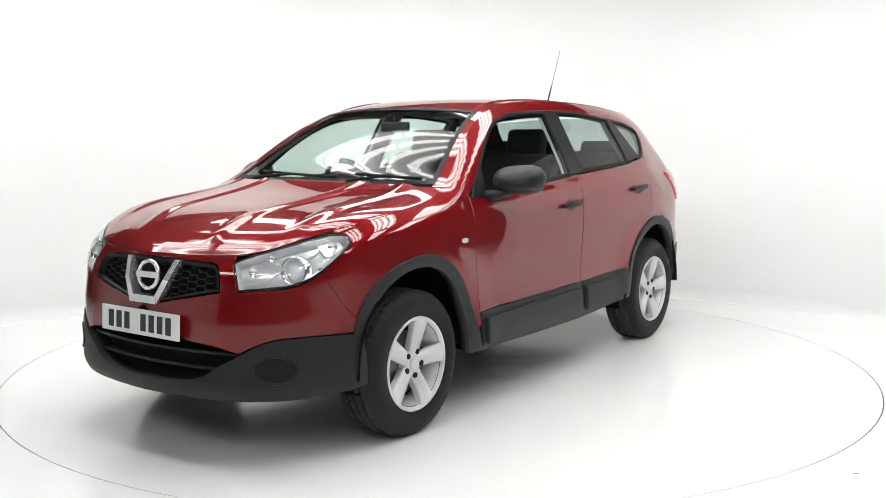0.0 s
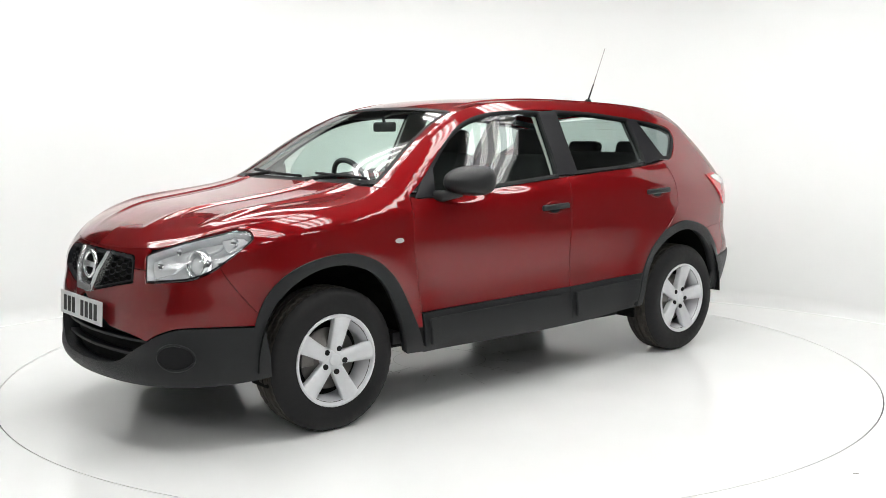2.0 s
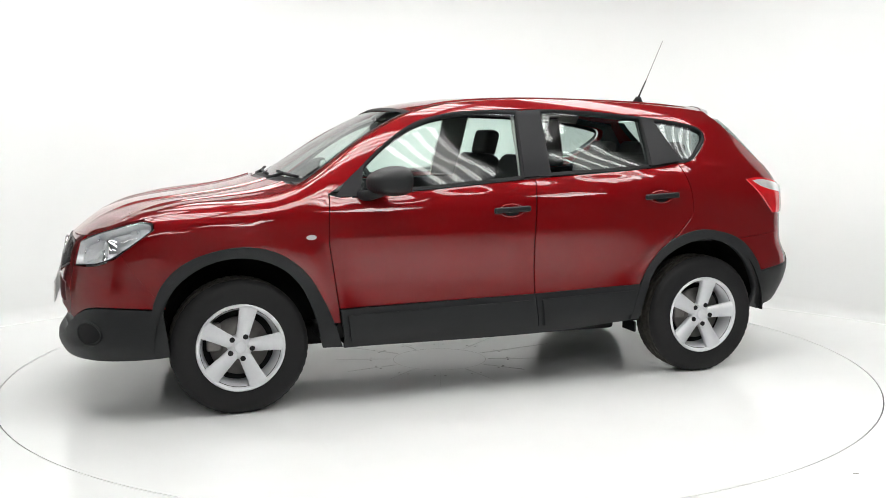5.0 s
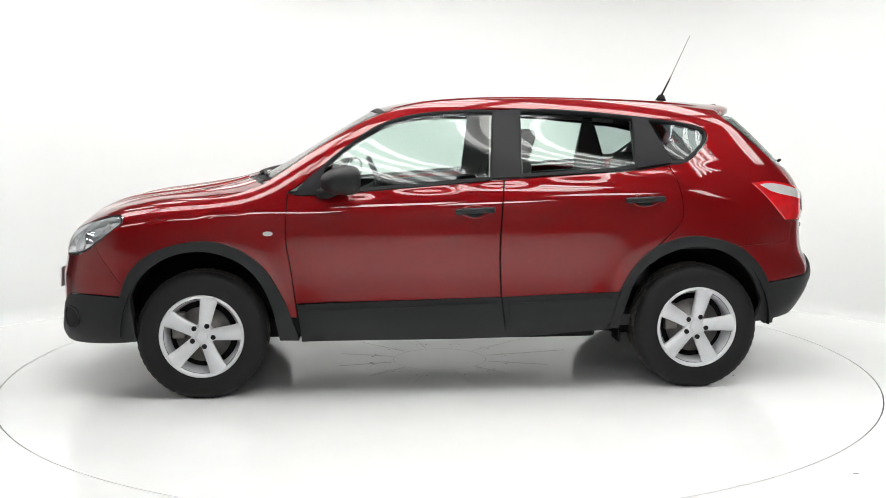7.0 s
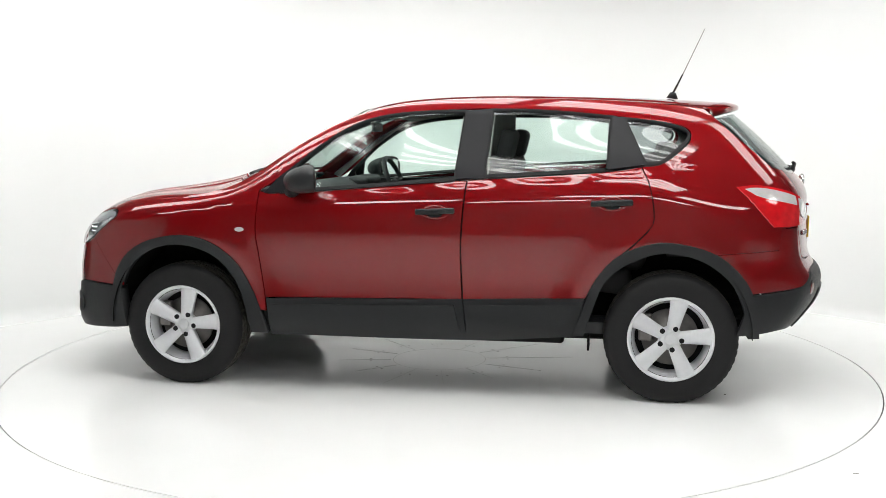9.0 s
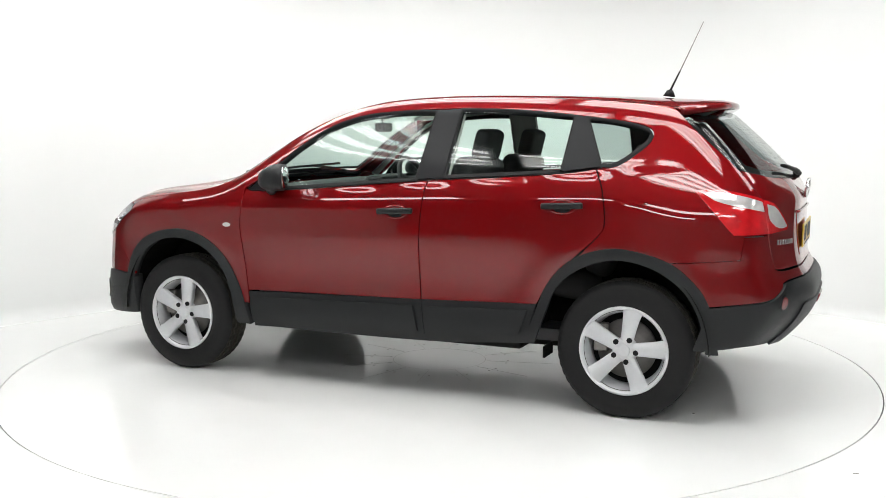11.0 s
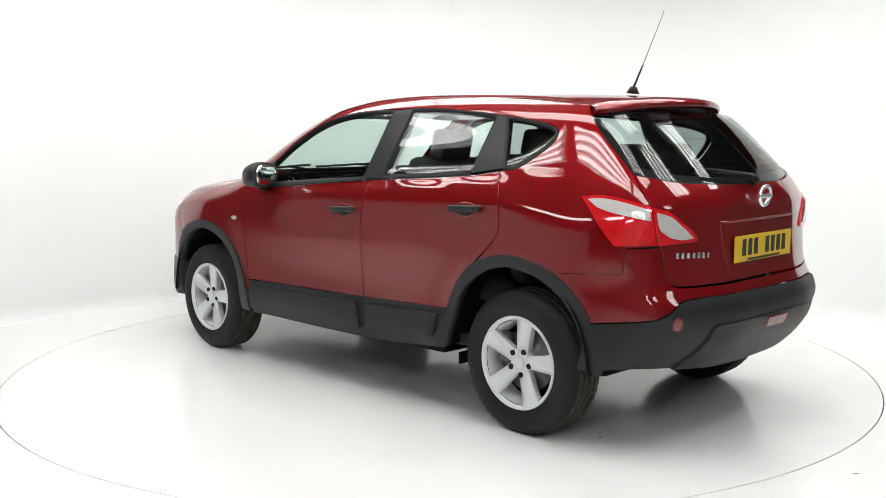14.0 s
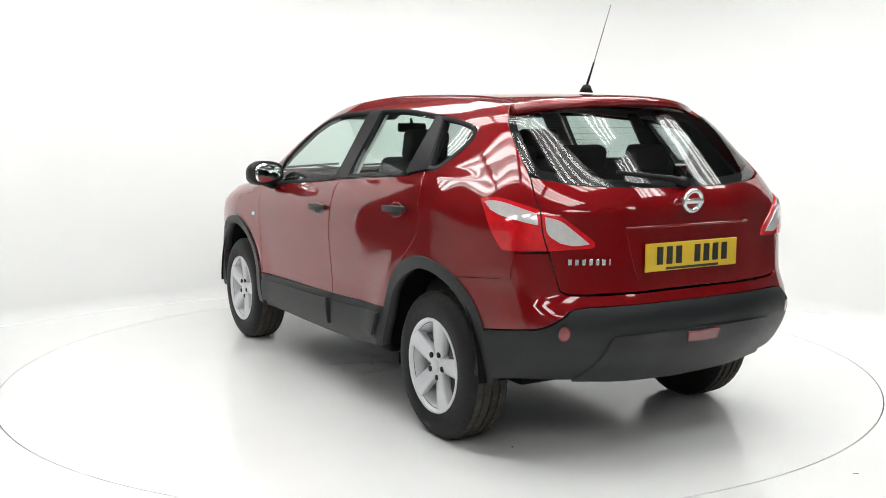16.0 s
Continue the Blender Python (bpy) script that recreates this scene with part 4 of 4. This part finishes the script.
        part("roof_strip", bm, PAINT, car, smooth=True)
    # wipers
    for y0, y1 in ((.25, .66), (-.50, .16)):
        pts = []
        for y in np.linspace(y0, y1, 8):
            q = screen_fn(np.array([.05 + .05 * (y1 - y) / (y1 - y0)]), np.array([y / .78]))[0]
            pts.append((q[0] + .015, q[1], q[2] + .010))
        bm = bmesh.new()
        tube(bm, pts, .008, 6)
        tube(bm, [pts[3], (pts[0][0] + .05, pts[0][1] - .02, pts[0][2] - .035)], .009, 6)
        part("wiper", bm, SEAL, car, "black windscreen wiper", True)


def badge(car, at, turn, r):
    """A plain chrome ring with a bar across."""
    bm = bmesh.new()
    tube(bm, [(0, r * math.cos(a), r * .92 * math.sin(a)) for a in np.linspace(0, 2 * math.pi, 32, endpoint=False)], .010, 8, True)
    box(bm, .004, 0, 0, .012, r * 2.35, r * .42, .003)
    b = part("badge", bm, SATIN, car, "round chrome badge with a cross bar", True)
    b.matrix_basis = Matrix.Translation(at) @ pose(0, 0, 0, 0, -8, 0) @ pose(0, 0, 0, 0, 0, turn)


def rear_parts(car):
    E = S_END + .0025
    lb = lambda name, runs, m, parent=car, off=0.0, depth=.014, label="", gap=.0025, step=.03, puff=0.0: lay(name, trail(*runs), skin, m, parent, off, depth, 1, True, step, label, gap, None, puff)
    gate = lb("tailgate", [[(E, .735), (5.1, .732), (4.91, .732), (4.845, .745), (4.83, .78), (4.805, .9), (4.745, 1.07), (4.715, 1.12), (4.695, 1.2)],
                           [(4.695, 1.2), (4.79, 1.183), (4.93, 1.163), (5.2, 1.15), (E, 1.147)], [(E, 1.147), (E, .735)]], PAINT, label="red tailgate", gap=.0014)
    g = lb("rear_window", [[(E, 1.15), (5.2, 1.153), (4.93, 1.168), (4.79, 1.188), (4.692, 1.218), (4.655, 1.262)], [(4.655, 1.262), (4.595, 1.355), (4.540, 1.455)], [(4.540, 1.455), (4.8, 1.466), (5.1, 1.48), (E, 1.485)], [(E, 1.485), (E, 1.15)]],
           TINT, off=-.006, depth=0, label="dark tinted rear window with heating wires")
    g.visible_shadow = False
    for z in np.linspace(1.2, 1.45, 11):
        xs = np.linspace(4.80, S_END, 12)
        pts = [skin(s, z) + (-.0005, 0, 0) for s in xs]
        pts = pts + [p * (1, -1, 1) for p in pts[-2::-1]]
        bm = bmesh.new()
        tube(bm, pts, .0004, 3)
        part("heating_wire", bm, SEAL, g)
    inner = [[(4.692, 1.218), (4.655, 1.262), (4.595, 1.355), (4.540, 1.455)], [(4.540, 1.455), (4.61, 1.45)], [(4.61, 1.45), (4.65, 1.38), (4.71, 1.28), (4.75, 1.23)], [(4.75, 1.23), (4.692, 1.218)]]
    for sg in (1, -1):
        lay("black_band", trail(*inner), skin, SEAL, g, -.014, 0, sg, gap=0)
    lb("black_band", [[(4.70, 1.225), (4.79, 1.19), (4.93, 1.168), (5.2, 1.153), (E, 1.15)], [(E, 1.15), (E, 1.19)], [(E, 1.19), (5.2, 1.19), (4.93, 1.205), (4.82, 1.225), (4.75, 1.235)], [(4.75, 1.235), (4.70, 1.225)]], SEAL, g, off=-.014, depth=0, gap=0)
    # plate recess
    lb("plate_recess", [[(E, .775), (5.17, .775)], [(5.17, .775), (5.115, .985)], [(5.115, .985), (E, .992)], [(E, .992), (E, .775)]], PAINT, gate, off=.0025, depth=.004, gap=0)
    bm = bmesh.new()
    pts = [(skin(s, .992) + (-.006, 0, 0)) for s in np.linspace(5.11, S_END, 8)]
    tube(bm, pts + [p * (1, -1, 1) for p in pts[-2::-1]], .006, 6)
    part("plate_ledge", bm, PAINT, gate, smooth=True)
    bm = bmesh.new()
    box(bm, 0, 0, 0, .008, .52, .118, .003)
    p = part("number_plate", bm, YELLOW_PLATE, car, "yellow rear number plate")
    p.matrix_basis = pose(-2.068, 0, .866, 0, -1, 0)
    bars(p, 8, .42, .074, 4, lambda y: (-.0048, y, .006))
    bm = bmesh.new()
    box(bm, -.0048, 0, -.049, .002, .30, .010)
    part("plate_bar", bm, INK, p)
    badge(car, Vector((-2.066, 0, 1.092)), 180, .047)
    # bright word as plain bars
    for k in range(7):
        bm = bmesh.new()
        s = 4.885 + .0265 * k
        q = skin(s, .862)
        box(bm, q[0] - .004, q[1], .862 - .001 * k, .006, .017 if k < 6 else .006, .024, .002)
        part("word_bar", bm, SATIN, car, "small chrome bar")
    # bumper
    front_edge = xz(np.array([(-1.47, .765), (-1.56, .69), (-1.62, .62), (-1.66, .566)]))
    bump = np.vstack([trail([(E, .726), (5.1, .724), (4.91, .724), (4.840, .740), (4.828, .775), (4.803, .897)], [(4.803, .897), (4.655, .897)], [(4.655, .897), (4.63, .79)], [(4.63, .79), tuple(front_edge[0])]), front_edge,
                      trail([tuple(front_edge[-1]), (4.62, .59), (4.74, .608), (4.82, .65), (4.88, .678), (5.1, .685), (E, .685)], [(E, .685), (E, .726)])])
    lay("rear_bumper", bump, skin, PAINT, car, 0, .014, 1, True, gap=.001)
    lb("lower_bumper", [[(E, .681), (5.1, .681), (4.88, .674), (4.82, .646), (4.74, .604), (4.62, .586), (4.462, .566)], [(4.462, .566), (4.435, .566)], [(4.435, .566), (4.46, .358)], [(4.46, .358), (4.49, .358)], [(4.49, .358), (4.6, .37), (4.72, .382), (4.92, .37), (5.2, .345), (E, .335)], [(E, .335), (E, .681)]],
       BLACK_TRIM, off=.008, depth=.03, puff=.003)
    lb("skid_panel", [[(E, .572), (5.2, .572), (5.03, .565), (5.0, .55)], [(5.0, .55), (4.98, .47), (4.95, .41), (4.92, .374)], [(4.92, .374), (5.2, .349), (E, .338)], [(E, .338), (E, .572)]], BLACK_TRIM, off=.020, depth=.022, puff=.004, gap=0, step=.03)
    lb("rear_fog_lamp", [[(E, .522), (5.375, .522)], [(5.375, .522), (5.365, .562)], [(5.365, .562), (E, .562)], [(E, .562), (E, .522)]], DARK_RED, off=.030, depth=.012, gap=0, label="red rear fog lamp")
    # spoiler over the window
    bm = bmesh.new()
    rows = []
    for v in np.linspace(-.992, .992, 49):
        q = roof_fn(np.array([.985]), np.array([v]))[0]
        k = 1 - .5 * abs(v) ** 4
        pr = [(.0, .003), (-.03 * k, -.002), (-.066 * k, -.012), (-.076 * k, -.022), (-.076 * k, -.040), (-.06 * k, -.050), (.0, -.046)]
        rows.append([bm.verts.new((q[0] + a, q[1], q[2] + b)) for a, b in pr])
    for p_, q_ in zip(rows, rows[1:]):
        for i in range(len(p_) - 1):
            bm.faces.new((p_[i], p_[i + 1], q_[i + 1], q_[i]))
    bm.faces.new(rows[0])
    bm.faces.new(rows[-1][::-1])
    part("spoiler", bm, PAINT, car, "red roof spoiler", True)
    # rear wiper
    bm = bmesh.new()
    a = Vector(skin(S_END - .02, 1.165)) + Vector((-.02, -.02, 0))
    cyl(bm, a + Vector((.02, 0, 0)), a - Vector((.012, 0, 0)), .03, .022)
    pts = [a + Vector((-.008, 0, .0))]
    for k in range(1, 6):
        y = .075 * k
        q = skin(S_END - y, 1.168 + .008 * k)
        pts.append((q[0] - .028, q[1], q[2] + .008))
    tube(bm, pts, [.016, .014, .012, .011, .010, .008], 8)
    part("rear_wiper", bm, SEAL, car, "black rear wiper arm", True)
    # aerial
    bm = bmesh.new()
    cyl(bm, (0, 0, -.012), (-.004, 0, .022), .034, .016, 16)
    a = part("aerial", bm, SEAL, car, "black roof aerial", True)
    a.matrix_basis = pose(-1.343, 0, 1.583)
    bm = bmesh.new()
    cyl(bm, (0, 0, .01), (-.056, 0, .125), .0065, .004, 8)
    part("aerial_foot", bm, SEAL, a, smooth=True)
    bm = bmesh.new()
    cyl(bm, (-.056, 0, .125), (-.172, 0, .378), .0024, .0018, 6)
    part("aerial_rod", bm, STEEL, a, "thin steel rod", True)


def wheel(car):
    w = new("wheel")
    w.parent = car
    bm = bmesh.new()
    prof = [(.195, -.10), (.215, -.105), (.27, -.108), (.305, -.104), (.325, -.090), (.3375, -.072), (.338, -.047), (.328, -.045), (.328, -.036), (.339, -.034), (.340, -.007),
            (.329, -.005), (.329, .005), (.340, .007), (.339, .034), (.328, .036), (.328, .045), (.338, .047), (.3375, .072), (.325, .090), (.305, .104), (.27, .108), (.225, .105), (.212, .098), (.195, .09)]
    seg = 150
    rows = []
    for k in range(seg):
        a = 2 * math.pi * k / seg
        ring = []
        for i, (r, y) in enumerate(prof):
            if r > .3 and abs(y) in (.072, .090) and k % 3 == 0:
                r -= .0025
            if abs(y) in (.047, .034) and k % 3 == 0:
                r -= .005
            sh = .012 * (abs(y) < .08)
            aa = a + (sh * (1 if y > 0 else -1) if abs(y) > .036 else 0)
            ring.append(bm.verts.new((r * math.cos(aa), y, r * math.sin(aa))))
        rows.append(ring)
    tread = []
    for k in range(seg):
        p, q = rows[k], rows[(k + 1) % seg]
        for i in range(len(prof) - 1):
            fc = bm.faces.new((p[i], q[i], q[i + 1], p[i + 1]))
            if prof[i][0] > .325 and prof[i + 1][0] > .325 and abs(prof[i][1]) < .088 and abs(prof[i + 1][1]) < .088:
                tread.append(fc)
    bmesh.ops.recalc_face_normals(bm, faces=bm.faces[:])
    for v in bm.verts:
        if v.co.z < -.333:
            v.co.z = -.333 + (v.co.z + .333) * .2
    band = bmesh.new()
    for fc in tread:
        band.faces.new([band.verts.new(v.co) for v in fc.verts])
    bmesh.ops.remove_doubles(band, verts=band.verts[:], dist=1e-5)
    bmesh.ops.delete(bm, geom=tread, context="FACES")
    part("tread", band, TREAD, w, "dusty block tread")
    part("tyre", bm, TYRE, w, "black rubber tyre wall", True)
    bm = bmesh.new()
    spun(bm, [(.214, .090), (.219, .100), (.216, .107), (.205, .105), (.196, .088), (.188, .06), (.178, .03), (.176, -.06), (.19, -.09)], 72)
    bmesh.ops.recalc_face_normals(bm, faces=bm.faces[:])
    rimo = part("rim", bm, ALLOY, w, "silver alloy rim", True)
    bm = bmesh.new()
    rr = [.03, .055, .085, .12, .16, .185, .205]
    hw = [.024, .032, .034, .037, .041, .045, .050]
    fy = [.082, .083, .088, .094, .099, .101, .1035]
    for k in range(5):
        a = 2 * math.pi * k / 5 + radians(30)
        c, s = math.cos(a), math.sin(a)
        rows = []
        for r, h, y in zip(rr, hw, fy):
            pts = [(-h * .85, y - .045), (-h, y - .012), (-h * .93, y - .003), (-h * .15, y + .0015), (h * .15, y + .0015), (h * .93, y - .003), (h, y - .012), (h * .85, y - .045)]
            rows.append([bm.verts.new((r * c - t * s, yy, r * s + t * c)) for t, yy in pts])
        for p, q in zip(rows, rows[1:]):
            for i in range(7):
                bm.faces.new((p[i], q[i], q[i + 1], p[i + 1]))
    spun(bm, [(.062, .03), (.062, .066), (.056, .079), (.035, .0835), (.0005, .084)], 40)
    bmesh.ops.recalc_face_normals(bm, faces=bm.faces[:])
    part("spokes", bm, ALLOY, w, "five broad silver spokes", True)
    bm = bmesh.new()
    spun(bm, [(.030, .082), (.0295, .089), (.025, .0915), (.0005, .092)], 28)
    part("centre_cap", bm, ALLOY, w, smooth=True)
    for k in range(5):
        a = 2 * math.pi * k / 5 + radians(44)
        bm = bmesh.new()
        cyl(bm, (.057 * math.cos(a), .05, .057 * math.sin(a)), (.057 * math.cos(a), .088, .057 * math.sin(a)), .0165, .0135, 8)
        part("wheel_nut", bm, SEAL, w)
    bm = bmesh.new()
    spun(bm, [(.145, .012), (.145, .030), (.085, .030), (.08, .045), (.0005, .045)], 48)
    part("brake_disc", bm, STEEL, w, "worn steel brake disc", True)
    bm = bmesh.new()
    spun(bm, [(.178, .0), (.0005, .0)], 32)
    part("brake_shield", bm, DARK, w)
    bm = bmesh.new()
    box(bm, .125, .03, .05, .07, .05, .14, .01)
    part("brake_caliper", bm, STEEL, w)
    return w


def seat(car, x, y, width, tall=True):
    s = new("seat")
    s.parent = car
    s["label"] = "charcoal fabric car seat"

    def cushion(name, c, d, rot, bulge):
        bm = bmesh.new()
        box(bm, 0, 0, 0, *d, min(d) * .38)
        bmesh.ops.subdivide_edges(bm, edges=[e for e in bm.edges if e.calc_length() > .15], cuts=2, use_grid_fill=True)
        o = part(name, bm, FABRIC, s, smooth=True)
        o.matrix_basis = pose(*c, 0, rot, 0)
    cushion("seat_base", (x + .12, y, .62), (.52, width, .16), -6, 0)
    cushion("backrest", (x - .21, y, .95), (.15, width * .96, .62), -17, 0)
    hs = (0,) if width < .7 else (-.42, 0, .42)
    for h in hs:
        cushion("headrest", (x - .335, y + h, 1.315 if tall else 1.25), (.09, .26, .17 if tall else .14), -14, 0)
        bm = bmesh.new()
        for d in (-.06, .06):
            cyl(bm, (x - .27, y + h + d, 1.15), (x - .325, y + h + d, 1.30), .006, seg=8)
        part("headrest_post", bm, STEEL, s)


def cabin(car):
    for y in (.37, -.37):
        seat(car, -.10, y, .50)
    seat(car, -.98, 0, 1.28, False)
    bm = bmesh.new()
    rows = []
    for y in np.linspace(-.70, .70, 15):
        k = 1 - (y / .72) ** 2
        pr = [(.94 + .13 * k, 1.06), (.78, 1.085 + .01 * k), (.62, 1.075 + .012 * k), (.54, 1.03), (.53, .93), (.60, .80), (.66, .55)]
        rows.append([bm.verts.new((a, y, b)) for a, b in pr])
    for p, q in zip(rows, rows[1:]):
        for i in range(6):
            bm.faces.new((p[i], p[i + 1], q[i + 1], q[i]))
    part("dashboard", bm, CABIN, car, "dark grey moulded dashboard", True)
    bm = bmesh.new()
    box(bm, .575, -.37, 1.075, .14, .36, .07, .03)
    part("instrument_hood", bm, CABIN, car, smooth=True)
    bm = bmesh.new()
    tube(bm, [(0, .185 * math.cos(a), .185 * math.sin(a)) for a in np.linspace(0, 2 * math.pi, 32, endpoint=False)], .016, 10, True)
    box(bm, .02, 0, -.01, .04, .15, .11, .018)
    for a in (10, 170, 250, 290):
        cyl(bm, (.01, .05 * math.cos(radians(a)), .05 * math.sin(radians(a))), (0, .18 * math.cos(radians(a)), .18 * math.sin(radians(a))), .014, seg=8)
    cyl(bm, (.02, 0, 0), (.22, 0, .0), .04, seg=12)
    o = part("steering_wheel", bm, CABIN, car, "dark steering wheel", True)
    o.matrix_basis = pose(.36, -.37, 1.05, 0, 24, 0)
    bm = bmesh.new()
    box(bm, 0, 0, 0, .025, .20, .055, .012)
    cyl(bm, (.0, 0, .02), (.012, 0, .055), .009, seg=8)
    o = part("rear_view_mirror", bm, CABIN, car, smooth=True)
    o.matrix_basis = pose(.40, 0, 1.415)
    bm = bmesh.new()
    box(bm, -.2, 0, .36, 2.2, 1.44, .06)
    box(bm, -1.55, 0, .75, .5, 1.2, .04)
    part("cabin_floor", bm, CABIN, car)
    bm = bmesh.new()
    box(bm, -.95, .0, .60, .3, .3, .2, .03)
    box(bm, .12, 0, .58, .7, .2, .3, .03)
    part("centre_console", bm, CABIN, car)
    for y in (.36, -.36):
        bm = bmesh.new()
        box(bm, 0, 0, 0, .14, .36, .014, .005)
        o = part("sun_visor", bm, HEADLINE, car, "grey sun visor")
        o.matrix_basis = pose(.22, y, 1.49, 0, 20, 0)


def underside(car):
    bm = bmesh.new()
    box(bm, .15, 0, .32, 3.5, 1.10, .12, .03)
    box(bm, 0, 0, .31, 1.55, 1.54, .06, .02)
    box(bm, 1.82, 0, .37, .36, 1.2, .14, .03)
    box(bm, -1.72, 0, .44, .24, 1.1, .10, .03)
    part("underbody", bm, DARK, car)
    for x in (1.285, -1.275):
        for sg in (1, -1):
            bm = bmesh.new()
            rows = []
            for k in range(25):
                a = math.pi * (1.0 - 1.0 * k / 24)
                c, s = .44 * math.cos(a), .475 * math.sin(a)
                rows.append([bm.verts.new((x + c, sg * y, .34 + s)) for y in (.845, .50)])
            for p, q in zip(rows, rows[1:]):
                bm.faces.new((p[0], q[0], q[1], p[1]))
            bm.faces.new([r[1] for r in rows])
            part("wheel_liner", bm, DARK, car, "black wheel arch liner")
    bm = bmesh.new()
    cyl(bm, (-1.86, -.42, .33), (-1.3, -.42, .33), .028)
    cyl(bm, (-1.6, .1, .36), (-1.6, -.4, .36), .08)
    part("exhaust", bm, STEEL, car, smooth=True)
    for x, y, h in ((1.64, .70, .07), (-.90, .72, .06)):
        for sg in (1, -1):
            bm = bmesh.new()
            box(bm, x, sg * y, .30 - h * .3, .012, .14, h, .004)
            part("mud_flap", bm, DARK, car)


def build_car():
    car = new("car")
    tagged(car, "dark red family crossover car with black lower cladding", "car")
    front_parts(car)
    rear_parts(car)
    for sg in (1, -1):
        side_parts(car, sg)
    w = wheel(car)
    w.matrix_basis = pose(1.315, .735, .334)
    for x, y, t in ((-1.315, .735, 0), (1.315, -.735, 180), (-1.315, -.735, 180)):
        copy_thing(w, pose(x, y, .334, 0, 0, t))
    cabin(car)
    underside(car)
    return car


studio()
studio_lights()
TABLE = turntable()
CAR = build_car()


def motions():
    rows = [(.5 * k, turn_at(.5 * k)) for k in range(33)]
    walk(TABLE, [(t, pose(0, 0, 0, 0, 0, a)) for t, a in rows])
    walk(CAR, [(t, pose(0, 0, 0, 0, 0, a) @ pose(-.018, -.027, 0)) for t, a in rows])


motions()
